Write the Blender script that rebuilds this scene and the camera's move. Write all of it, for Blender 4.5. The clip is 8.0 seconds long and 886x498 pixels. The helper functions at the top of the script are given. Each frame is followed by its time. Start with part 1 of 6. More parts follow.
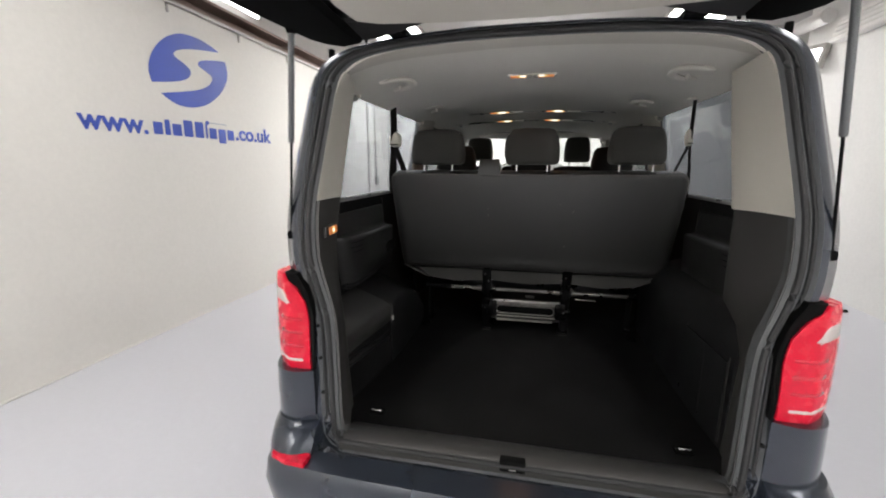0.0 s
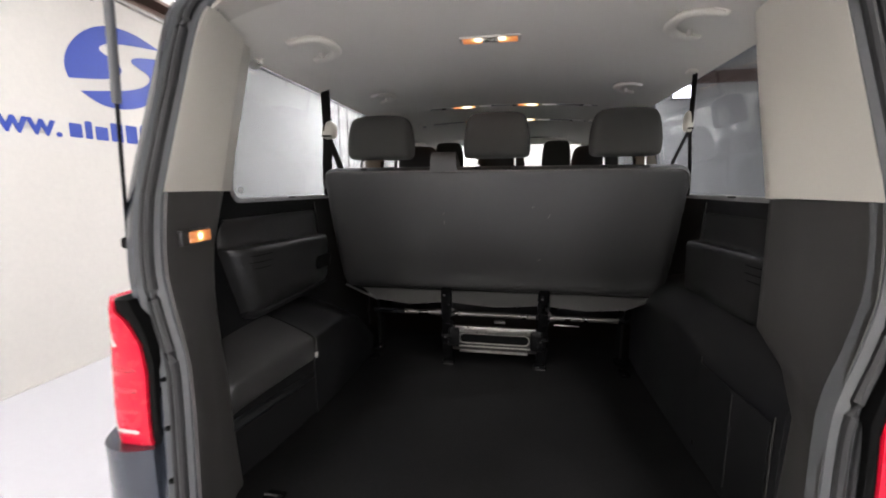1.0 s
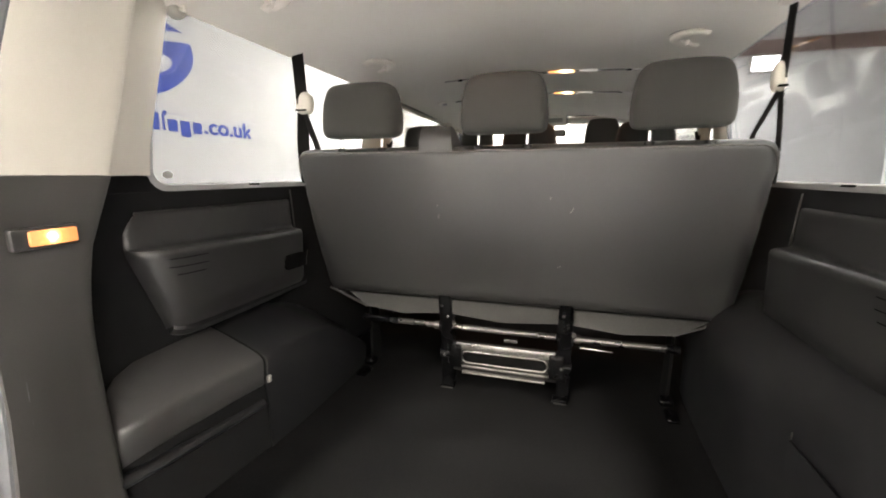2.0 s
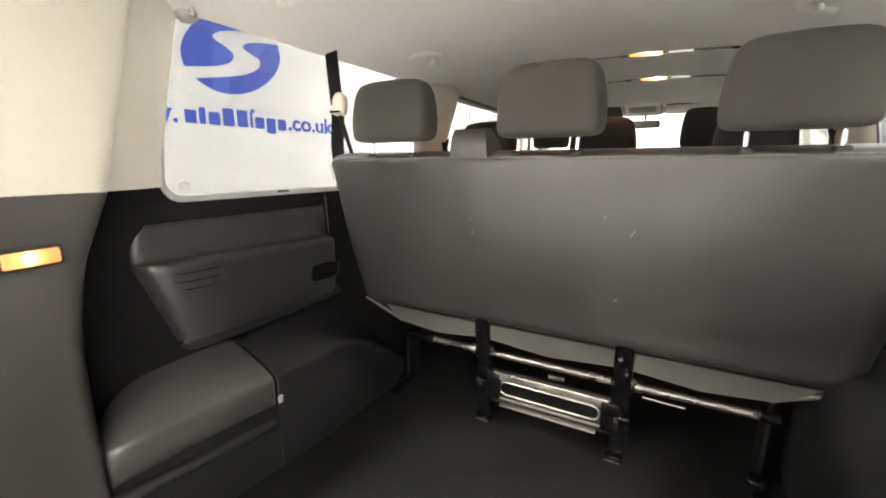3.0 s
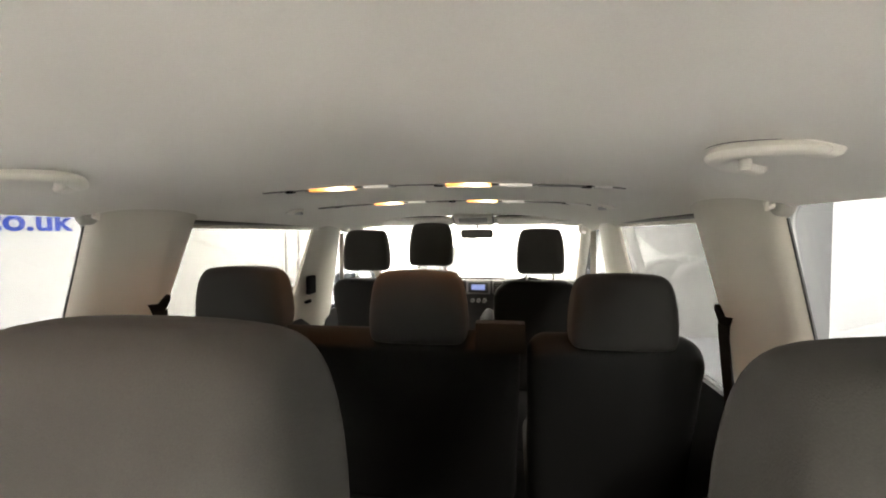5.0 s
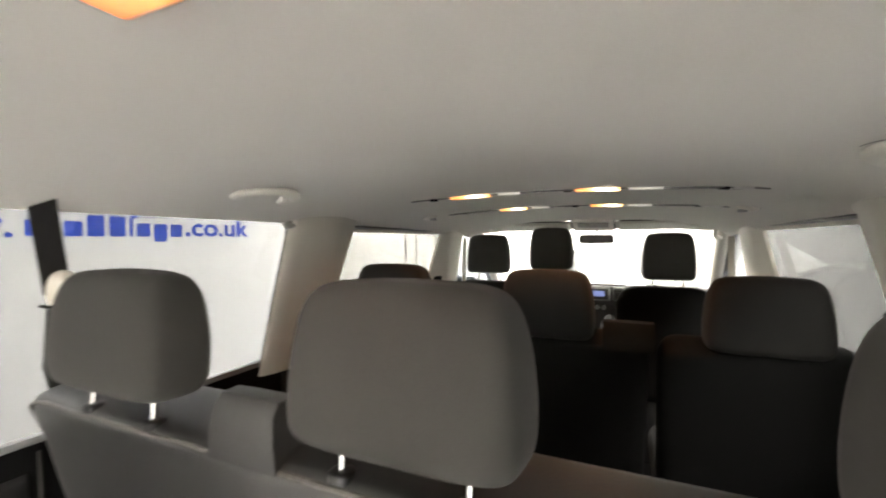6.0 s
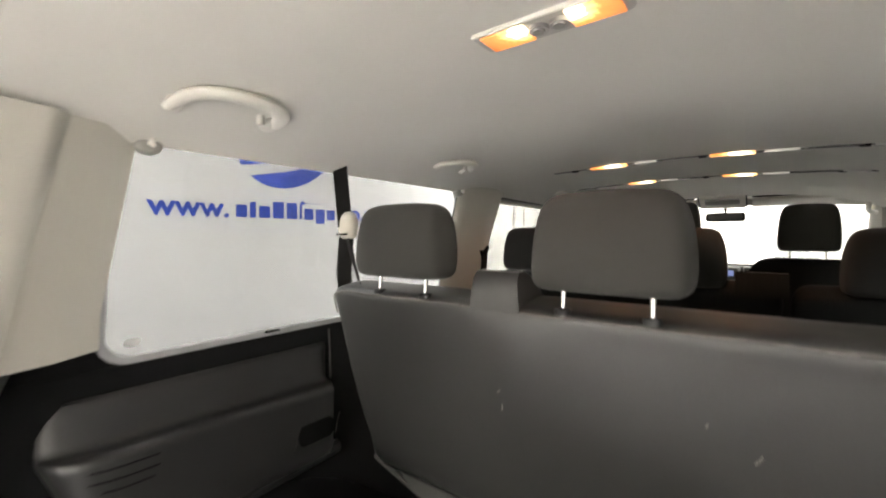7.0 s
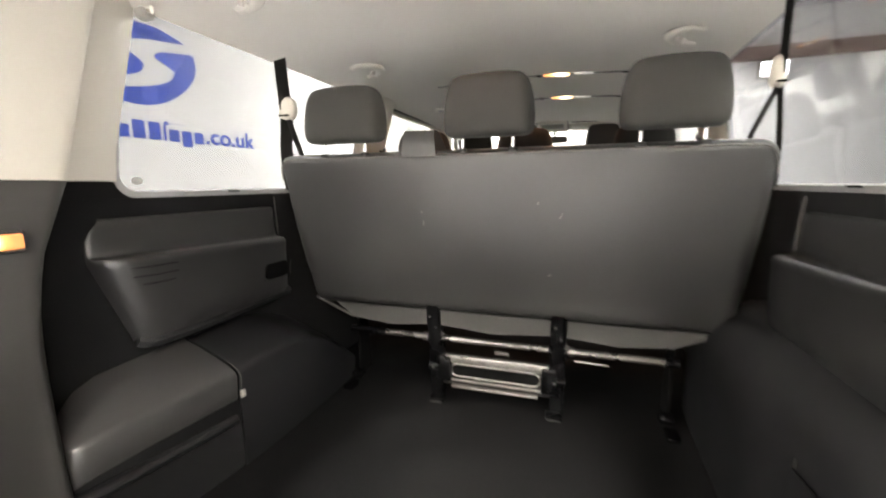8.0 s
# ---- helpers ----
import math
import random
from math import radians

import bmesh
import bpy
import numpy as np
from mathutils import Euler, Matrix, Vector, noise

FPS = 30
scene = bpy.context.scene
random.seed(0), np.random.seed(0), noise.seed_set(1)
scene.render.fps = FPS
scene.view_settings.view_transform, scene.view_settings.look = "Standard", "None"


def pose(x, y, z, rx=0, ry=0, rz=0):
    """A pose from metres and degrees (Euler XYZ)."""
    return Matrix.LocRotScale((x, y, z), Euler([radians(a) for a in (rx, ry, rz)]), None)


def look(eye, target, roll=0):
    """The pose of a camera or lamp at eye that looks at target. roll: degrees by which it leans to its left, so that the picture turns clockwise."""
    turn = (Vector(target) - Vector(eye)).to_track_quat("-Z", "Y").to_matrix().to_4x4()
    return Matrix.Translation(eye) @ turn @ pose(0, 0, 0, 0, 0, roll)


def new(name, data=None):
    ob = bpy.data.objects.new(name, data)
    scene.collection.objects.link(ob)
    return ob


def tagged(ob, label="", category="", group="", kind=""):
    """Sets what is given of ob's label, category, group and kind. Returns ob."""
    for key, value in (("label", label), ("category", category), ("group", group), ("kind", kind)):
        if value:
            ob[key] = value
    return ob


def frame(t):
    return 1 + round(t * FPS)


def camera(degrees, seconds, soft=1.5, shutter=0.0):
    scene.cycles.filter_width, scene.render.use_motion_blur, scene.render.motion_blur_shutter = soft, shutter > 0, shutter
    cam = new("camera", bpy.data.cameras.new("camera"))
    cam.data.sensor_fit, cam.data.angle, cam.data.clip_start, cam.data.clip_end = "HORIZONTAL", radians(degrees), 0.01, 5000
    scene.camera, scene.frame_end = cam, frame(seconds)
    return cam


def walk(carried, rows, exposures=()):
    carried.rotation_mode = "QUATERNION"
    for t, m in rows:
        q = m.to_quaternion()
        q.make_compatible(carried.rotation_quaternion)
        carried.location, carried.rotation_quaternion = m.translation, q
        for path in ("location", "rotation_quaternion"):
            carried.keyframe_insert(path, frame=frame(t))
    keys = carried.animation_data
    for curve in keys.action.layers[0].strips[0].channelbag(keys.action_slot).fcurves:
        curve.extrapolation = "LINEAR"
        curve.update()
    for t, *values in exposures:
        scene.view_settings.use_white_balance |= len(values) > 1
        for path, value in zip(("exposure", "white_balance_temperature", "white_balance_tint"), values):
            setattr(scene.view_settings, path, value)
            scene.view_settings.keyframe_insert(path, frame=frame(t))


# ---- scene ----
cam = camera(94.2, 8.0, soft=1.9, shutter=0.3)
PATH = [
    (0, (0.004, -1.237, 1.593), (-0.4, 0.682, 1.202), 0.1),
    (0.5, (0.037, -0.996, 1.531), (-0.324, 0.945, 1.21), -0.1),
    (1, (0.096, -0.745, 1.48), (-0.248, 1.203, 1.183), -0.2),
    (1.2, (0.113, -0.639, 1.469), (-0.221, 1.311, 1.175), -0.3),
    (2.3, (0.279, -0.234, 1.469), (-0.466, 1.582, 1.084), -0.1),
    (2.5, (0.304, -0.19, 1.477), (-0.549, 1.575, 1.083), 0.0),
    (2.8, (0.333, -0.123, 1.506), (-0.611, 1.593, 1.104), -0.1),
    (3, (0.331, -0.055, 1.53), (-0.63, 1.652, 1.129), 0.0),
    (3.3, (0.309, 0.103, 1.595), (-0.562, 1.859, 1.2), -0.0),
    (3.5, (0.304, 0.248, 1.637), (-0.502, 2.043, 1.278), 0.0),
    (3.7, (0.261, 0.407, 1.705), (-0.406, 2.264, 1.379), 0.1),
    (4, (0.247, 0.615, 1.774), (-0.269, 2.53, 1.513), -0.3),
    (4.2, (0.238, 0.711, 1.8), (-0.201, 2.651, 1.592), -0.4),
    (5.3, (0.276, 0.866, 1.867), (-0.034, 2.841, 1.805), -0.4),
    (5.5, (0.259, 0.831, 1.864), (-0.152, 2.788, 1.811), -0.4),
    (5.7, (0.254, 0.785, 1.857), (-0.309, 2.704, 1.814), -0.4),
    (6, (0.236, 0.706, 1.844), (-0.574, 2.534, 1.805), -0.3),
    (6.3, (0.205, 0.6, 1.839), (-0.812, 2.322, 1.804), -0.2),
    (6.5, (0.189, 0.525, 1.822), (-0.938, 2.177, 1.782), 0.1),
    (6.8, (0.191, 0.419, 1.779), (-1.024, 2.007, 1.731), 0.2),
    (7, (0.233, 0.304, 1.711), (-0.981, 1.892, 1.654), 0.0),
    (7.2, (0.251, 0.177, 1.649), (-0.91, 1.803, 1.562), -0.1),
    (7.5, (0.284, 0.008, 1.556), (-0.723, 1.73, 1.411), -0.4),
    (7.8, (0.296, -0.133, 1.49), (-0.49, 1.692, 1.26), -0.6),
    (8, (0.298, -0.231, 1.453), (-0.327, 1.644, 1.145), -0.6),
]
walk(cam, [(t, look(eye, target, roll)) for t, eye, target, roll in PATH],
     exposures=[(0, -0.70, 6450, 10), (0.5, -0.58, 6450, 11), (1.0, -0.15, 6450, 13), (1.2, 0.10, 6500, 13), (2.3, 1.32, 7150, 9), (3.2, 1.45, 7150, 8), (4.0, 1.58, 7250, 8), (5.5, 1.34, 7100, 8), (6.3, 1.08, 7000, 9), (7.0, 0.95, 7000, 9), (7.5, 0.96, 7050, 10), (8, 1.35, 7000, 10)])

from mathutils.geometry import tessellate_polygon

# ---- world and light ----
world = bpy.data.worlds.new("studio_world")
scene.world = world
world.use_nodes = True
world.node_tree.nodes["Background"].inputs[0].default_value = (0.5, 0.52, 0.56, 1)
world.node_tree.nodes["Background"].inputs[1].default_value = 0.2


# ---- materials ----
def nodes_of(m):
    m.use_nodes = True
    return m.node_tree, m.node_tree.nodes["Principled BSDF"]


def surf(name, base, rough=0.5, var=0.12, scale=3.0, fine=160.0, bump=0.15, metal=0.0, coat=0.0, spec=0.5, dist=0.002, sheen=0.0, wave=0.0):
    """A surface with broad stains, a fine grain and a little relief."""
    m = bpy.data.materials.new(name)
    nt, b = nodes_of(m)
    tc = nt.nodes.new("ShaderNodeTexCoord")
    big = nt.nodes.new("ShaderNodeTexNoise")
    big.inputs["Scale"].default_value = scale
    big.inputs["Detail"].default_value = 6
    small = nt.nodes.new("ShaderNodeTexNoise")
    small.inputs["Scale"].default_value = fine
    small.inputs["Detail"].default_value = 3
    for n in (big, small):
        nt.links.new(tc.outputs["Object"], n.inputs["Vector"])
    mix = nt.nodes.new("ShaderNodeMath")
    mix.operation = "ADD"
    nt.links.new(big.outputs["Fac"], mix.inputs[0])
    nt.links.new(small.outputs["Fac"], mix.inputs[1])
    ramp = nt.nodes.new("ShaderNodeMapRange")
    ramp.inputs["From Min"].default_value = 0.6
    ramp.inputs["From Max"].default_value = 1.4
    ramp.inputs["To Min"].default_value = 1 - var
    ramp.inputs["To Max"].default_value = 1 + var
    nt.links.new(mix.outputs[0], ramp.inputs["Value"])
    col = nt.nodes.new("ShaderNodeVectorMath")
    col.operation = "SCALE"
    col.inputs[0].default_value = base
    nt.links.new(ramp.outputs[0], col.inputs["Scale"])
    nt.links.new(col.outputs[0], b.inputs["Base Color"])
    rr = nt.nodes.new("ShaderNodeMapRange")
    rr.inputs["From Min"].default_value = 0.3
    rr.inputs["From Max"].default_value = 0.7
    rr.inputs["To Min"].default_value = max(0.02, rough - 0.08)
    rr.inputs["To Max"].default_value = min(1, rough + 0.08)
    nt.links.new(big.outputs["Fac"], rr.inputs["Value"])
    nt.links.new(rr.outputs[0], b.inputs["Roughness"])
    b.inputs["Metallic"].default_value = metal
    b.inputs["Coat Weight"].default_value = coat
    b.inputs["Coat Roughness"].default_value = 0.16
    b.inputs["Specular IOR Level"].default_value = spec
    b.inputs["Sheen Weight"].default_value = sheen
    if bump:
        bp = nt.nodes.new("ShaderNodeBump")
        bp.inputs["Strength"].default_value = bump
        bp.inputs["Distance"].default_value = dist
        nt.links.new(small.outputs["Fac"], bp.inputs["Height"])
        nt.links.new(bp.outputs[0], b.inputs["Normal"])
        if wave:
            bw = nt.nodes.new("ShaderNodeBump")
            bw.inputs["Strength"].default_value = wave
            bw.inputs["Distance"].default_value = 0.02
            nt.links.new(big.outputs["Fac"], bw.inputs["Height"])
            nt.links.new(bw.outputs[0], bp.inputs["Normal"])
    return m


def glow(name, colour, strength, under=(0.8, 0.8, 0.8)):
    m = bpy.data.materials.new(name)
    nt, b = nodes_of(m)
    b.inputs["Base Color"].default_value = (*under, 1)
    b.inputs["Emission Color"].default_value = (*colour, 1)
    b.inputs["Emission Strength"].default_value = strength
    b.inputs["Roughness"].default_value = 0.3
    return m


def glass(name, tint, rough=0.0):
    """Thin vehicle glass: clear through, with a gloss on its face."""
    m = bpy.data.materials.new(name)
    nt, b = nodes_of(m)
    out = nt.nodes["Material Output"]
    tr = nt.nodes.new("ShaderNodeBsdfTransparent")
    tr.inputs[0].default_value = (*tint, 1)
    gl = nt.nodes.new("ShaderNodeBsdfGlossy")
    gl.inputs["Roughness"].default_value = 0.02
    lw = nt.nodes.new("ShaderNodeLayerWeight")
    lw.inputs["Blend"].default_value = 0.5
    pw = nt.nodes.new("ShaderNodeMath")
    pw.operation = "POWER"
    pw.inputs[1].default_value = 4.0
    nt.links.new(lw.outputs["Facing"], pw.inputs[0])
    fr = nt.nodes.new("ShaderNodeMath")
    fr.operation = "MULTIPLY_ADD"
    fr.inputs[1].default_value = 0.35
    fr.inputs[2].default_value = 0.03
    nt.links.new(pw.outputs[0], fr.inputs[0])
    mx = nt.nodes.new("ShaderNodeMixShader")
    nt.links.new(fr.outputs[0], mx.inputs[0])
    nt.links.new(tr.outputs[0], mx.inputs[1])
    nt.links.new(gl.outputs[0], mx.inputs[2])
    nt.links.new(mx.outputs[0], out.inputs["Surface"])
    return m


PAINT = surf("blue_grey_paint", (0.027, 0.034, 0.049), 0.26, 0.06, 2, 900, 0.03, 0.45, coat=0.9)
SEAL = surf("rubber_seal", (0.022, 0.022, 0.023), 0.6, 0.15, 6, 220, 0.2)
SEAL_PALE = surf("pale_grey_rubber", (0.33, 0.335, 0.34), 0.6, 0.1, 6, 220, 0.1)
FLANGE = surf("painted_flange", (0.12, 0.125, 0.13), 0.45, 0.1, 4, 300, 0.1)
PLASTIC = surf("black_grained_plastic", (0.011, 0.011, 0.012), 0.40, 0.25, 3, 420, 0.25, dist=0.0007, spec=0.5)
TRIM_GREY = surf("dark_grained_trim", (0.050, 0.0477, 0.046), 0.42, 0.18, 3, 420, 0.25, dist=0.001, spec=0.85)
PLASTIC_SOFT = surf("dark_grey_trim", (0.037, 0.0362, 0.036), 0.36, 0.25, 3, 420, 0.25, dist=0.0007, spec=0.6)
# felt lining kept near black: the shade of its recesses is in the colour
SHADED_LINER = surf("shaded_felt_liner", (0.007, 0.007, 0.0075), 0.9, 0.2, 5, 260, 0.3, spec=0.15)
CARPET = surf("black_rubber_mat", (0.006, 0.0058, 0.006), 0.58, 0.8, 5, 180, 0.35, dist=0.002, spec=0.25)
CREAM = surf("pale_grey_trim", (0.61, 0.585, 0.522), 0.55, 0.04, 2, 380, 0.12, dist=0.001)
HEADCLOTH = surf("grey_headliner_cloth", (0.75, 0.73, 0.67), 0.95, 0.05, 2.5, 520, 0.3, dist=0.001, sheen=0.2)
FABRIC = surf("charcoal_seat_cloth", (0.054, 0.053, 0.049), 0.9, 0.14, 5, 850, 0.35, dist=0.0008, sheen=0.06, spec=0.15)
BACKCLOTH = surf("grey_seat_back_carpet", (0.015, 0.0147, 0.0140), 0.48, 0.30, 2.2, 260, 0.30, dist=0.001, sheen=0.02, spec=1.0, wave=0.22)
# darker copies of the seat cloth; shade on rows and backrests is in the colour
FABRIC_SHADED = surf("shaded_charcoal_seat_cloth", (0.026, 0.0255, 0.0245), 0.9, 0.14, 5, 850, 0.35, dist=0.0008, sheen=0.04, spec=0.15)
FABRIC_DEEP_SHADE = surf("deep_shaded_seat_cloth", (0.010, 0.010, 0.010), 0.9, 0.2, 4, 480, 0.5, dist=0.001, sheen=0.02, spec=0.15)
PIPING = surf("worn_piping", (0.105, 0.10, 0.094), 0.8, 0.45, 14, 90, 0.4)
SCUFF = surf("pale_scuff", (0.16, 0.153, 0.142), 0.8, 0.2, 30, 300, 0.1)
BOARD = surf("grey_fibre_board", (0.046, 0.045, 0.042), 0.9, 0.22, 8, 200, 0.3)
STEEL = surf("black_enamelled_steel", (0.0027, 0.0027, 0.003), 0.26, 0.2, 8, 120, 0.12, spec=0.18)
LIP = surf("bright_pressed_steel", (0.34, 0.33, 0.31), 0.34, 0.40, 26, 120, 0.1, 0.85)
MARK = surf("etched_glass_mark", (0.55, 0.56, 0.56), 0.6, 0.2, 60, 300, 0.0)
BAR = surf("worn_steel_bar", (0.20, 0.19, 0.18), 0.3, 0.15, 12, 200, 0.04, 0.85)
DARKPLATE = surf("dark_pressed_steel", (0.030, 0.029, 0.028), 0.38, 0.2, 14, 200, 0.05, 0.4)
PLATE = surf("grey_pressed_steel", (0.0845, 0.0813, 0.0767), 0.42, 0.15, 14, 200, 0.05, 0.55)
CHROME = surf("chrome", (0.75, 0.75, 0.74), 0.12, 0.03, 5, 100, 0.0, 1.0)
BELT = surf("black_webbing", (0.010, 0.0095, 0.009), 0.8, 0.15, 10, 700, 0.5, dist=0.001, spec=0.12)
IVORY = surf("ivory_plastic", (0.44, 0.41, 0.35), 0.45, 0.04, 4, 300, 0.05)
HANDLE = surf("pale_handle_plastic", (0.80, 0.77, 0.70), 0.4, 0.04, 4, 300, 0.05)
RED = surf("red_lens", (0.66, 0.008, 0.034), 0.25, 0.1, 30, 220, 0.1, coat=0.15, spec=0.25)
CLEAR = surf("clear_lens", (0.62, 0.52, 0.50), 0.15, 0.08, 30, 220, 0.1, coat=0.8)
TYRE = surf("tyre_rubber", (0.02, 0.02, 0.02), 0.8, 0.15, 6, 80, 0.4)
ALLOY = surf("silver_alloy", (0.5, 0.5, 0.5), 0.3, 0.05, 4, 200, 0.03, 0.9)
WALLPAINT = surf("white_wall", (0.74, 0.715, 0.67), 0.75, 0.04, 0.7, 30, 0.06, dist=0.003)
WALLRIGHT = surf("grey_white_wall", (0.72, 0.71, 0.69), 0.75, 0.05, 0.7, 30, 0.06, dist=0.003)
WALLFAR = surf("white_painted_blockwork", (0.78, 0.77, 0.75), 0.75, 0.04, 0.7, 30, 0.06, dist=0.003)
FLOORPAINT = surf("pale_lilac_grey_floor_paint", (0.56, 0.56, 0.60), 0.33, 0.025, 0.5, 25, 0.02, dist=0.002)
CEILPAINT = surf("white_ceiling_sheet", (0.72, 0.70, 0.68), 0.7, 0.06, 0.8, 30, 0.05)
BEAMPAINT = surf("brown_primer_steel", (0.24, 0.165, 0.14), 0.6, 0.15, 3, 60, 0.1)
RAILPAINT = surf("grey_rail", (0.42, 0.40, 0.38), 0.5, 0.1, 3, 60, 0.05, 0.3)
BLUE = surf("blue_vinyl", (0.030, 0.070, 0.42), 0.4, 0.1, 1.5, 60, 0.0)
GREYINK = surf("grey_vinyl", (0.45, 0.46, 0.5), 0.5, 0.05, 2, 60, 0.0)
HOOKGREY = surf("mid_grey_hook_plastic", (0.34, 0.33, 0.30), 0.45, 0.06, 6, 300, 0.05)
SILVER = surf("silver_plastic", (0.42, 0.42, 0.42), 0.35, 0.08, 20, 300, 0.05)
DASH = surf("grey_dashboard", (0.075, 0.073, 0.070), 0.5, 0.1, 4, 300, 0.2)
STRIPGREY = surf("mid_grey_strip_plastic", (0.17, 0.165, 0.155), 0.45, 0.1, 6, 300, 0.1)
BLACK = surf("matt_black", (0.005, 0.005, 0.005), 0.75, 0.1, 4, 200, 0.1, spec=0.06)
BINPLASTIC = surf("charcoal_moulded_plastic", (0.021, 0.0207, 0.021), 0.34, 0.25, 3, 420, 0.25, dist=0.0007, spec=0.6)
TINTED = glass("tinted_glass", (0.555, 0.573, 0.596))
TINTED_DARK = glass("darker_tinted_glass", (0.42, 0.43, 0.435))
WINDSCREEN = glass("clear_glass", (0.95, 0.965, 0.96))
def lit_lens(name, bulb, reach):
    """A lamp lens lit by one bulb behind it: white at the bulb, then yellow, amber at the far end."""
    m = bpy.data.materials.new(name)
    nt, b = nodes_of(m)
    geo = nt.nodes.new("ShaderNodeNewGeometry")
    far = nt.nodes.new("ShaderNodeVectorMath")
    far.operation = "DISTANCE"
    far.inputs[1].default_value = bulb
    nt.links.new(geo.outputs["Position"], far.inputs[0])
    grain = nt.nodes.new("ShaderNodeTexNoise")
    grain.inputs["Scale"].default_value = 90
    nt.links.new(geo.outputs["Position"], grain.inputs["Vector"])
    add = nt.nodes.new("ShaderNodeMath")
    add.operation = "MULTIPLY_ADD"
    add.inputs[1].default_value = 0.35 * reach
    nt.links.new(grain.outputs["Fac"], add.inputs[0])
    nt.links.new(far.outputs["Value"], add.inputs[2])
    scale = nt.nodes.new("ShaderNodeMath")
    scale.operation = "DIVIDE"
    scale.inputs[1].default_value = reach * 1.2
    nt.links.new(add.outputs[0], scale.inputs[0])
    ramp = nt.nodes.new("ShaderNodeValToRGB")
    keys = ((0.27, (3.2, 2.9, 2.3)), (0.37, (1.5, 0.90, 0.34)), (0.54, (0.74, 0.27, 0.065)), (0.90, (0.50, 0.135, 0.032)))
    ramp.color_ramp.elements[0].position, ramp.color_ramp.elements[1].position = keys[0][0], keys[3][0]
    ramp.color_ramp.elements[0].color, ramp.color_ramp.elements[1].color = (*keys[0][1], 1), (*keys[3][1], 1)
    for p, c in keys[1:3]:
        ramp.color_ramp.elements.new(p).color = (*c, 1)
    nt.links.new(scale.outputs[0], ramp.inputs["Fac"])
    nt.links.new(ramp.outputs["Color"], b.inputs["Emission Color"])
    b.inputs["Emission Strength"].default_value = 1.0
    b.inputs["Base Color"].default_value = (0.5, 0.28, 0.14, 1)
    b.inputs["Roughness"].default_value = 0.25
    return m


LAMPFRAME = surf("grey_lamp_frame", (0.52, 0.50, 0.46), 0.4, 0.08, 8, 300, 0.05)
FAINT = glow("faintly_lit_frosted_lens", (1.0, 0.93, 0.80), 0.13, (0.72, 0.70, 0.66))
UNLIT = surf("frosted_lens", (0.72, 0.70, 0.66), 0.3, 0.03, 20, 300, 0.05)
PANEL_LIGHT = glow("light_panel_diffuser", (1.0, 0.985, 0.96), 14.0)
REAR_LIGHT = glow("rear_panel_diffuser", (1.0, 0.985, 0.96), 34.0)
FRONT_LIGHT = glow("bright_panel_diffuser", (1.0, 0.985, 0.955), 50.0)
FLOODFACE = glow("floodlight_face", (1, 1, 1), 14.0)
SCREEN = glow("radio_display", (0.30, 0.38, 0.80), 0.34, (0.1, 0.1, 0.12))

# ---- mesh helpers ----
ORIGIN = {}


def thing(name, loc, label, category, group="", kind=""):
    ob = new(name)
    ob.location = loc
    ob.empty_display_size = 0.1
    ORIGIN[ob.name] = Vector(loc)
    return tagged(ob, label, category, group, kind)


def mesh_object(name, bm, material, sharp=38):
    bmesh.ops.remove_doubles(bm, verts=bm.verts, dist=1e-5)
    bmesh.ops.recalc_face_normals(bm, faces=bm.faces)
    me = bpy.data.meshes.new(name)
    bm.to_mesh(me)
    bm.free()
    me.materials.append(material)
    me.shade_smooth()
    me.set_sharp_from_angle(angle=radians(sharp))
    return new(name, me)


def part(name, bm, material, parent, label="", sharp=38):
    """One mesh, given in world coordinates, under a thing or under a part."""
    o = ORIGIN[parent.name]
    bmesh.ops.translate(bm, verts=bm.verts, vec=-o)
    ob = mesh_object(name, bm, material, sharp)
    ob.parent = parent
    ORIGIN[ob.name] = o
    return tagged(ob, label) if label else ob


def setting(name, bm, material, label, category, sharp=38):
    ob = mesh_object(name, bm, material, sharp)
    ORIGIN[ob.name] = Vector((0, 0, 0))
    return tagged(ob, label, category, kind="structure")


def join(*bms):
    out = bmesh.new()
    for b in bms:
        me = bpy.data.meshes.new("tmp")
        b.to_mesh(me)
        b.free()
        out.from_mesh(me)
        bpy.data.meshes.remove(me)
    return out


def rbox(c, s, r=0.0, seg=2, rot=None):
    """A box of centre c and size s with edges rounded by r."""
    bm = bmesh.new()
    bmesh.ops.create_cube(bm, size=1)
    bmesh.ops.scale(bm, verts=bm.verts, vec=s)
    if r:
        bmesh.ops.bevel(bm, geom=list(bm.edges), offset=min(r, min(s) * 0.49), segments=seg, profile=0.5, affect="EDGES")
    if rot:
        bmesh.ops.rotate(bm, verts=bm.verts, cent=(0, 0, 0), matrix=Euler([radians(a) for a in rot]).to_matrix())
    bmesh.ops.translate(bm, verts=bm.verts, vec=c)
    return bm


def span(x0, x1, y0, y1, z0, z1, r=0.0, seg=2):
    return rbox(((x0 + x1) / 2, (y0 + y1) / 2, (z0 + z1) / 2), (abs(x1 - x0), abs(y1 - y0), abs(z1 - z0)), r, seg)


def loft(rings, closed=True, caps=True):
    bm = bmesh.new()
    rows = [[bm.verts.new(p) for p in ring] for ring in rings]
    n = len(rows[0])
    for a, b in zip(rows, rows[1:]):
        for i in range(n if closed else n - 1):
            j = (i + 1) % n
            bm.faces.new((a[i], a[j], b[j], b[i]))
    if caps and closed:
        bm.faces.new(rows[0][::-1])
        bm.faces.new(rows[-1])
    return bm


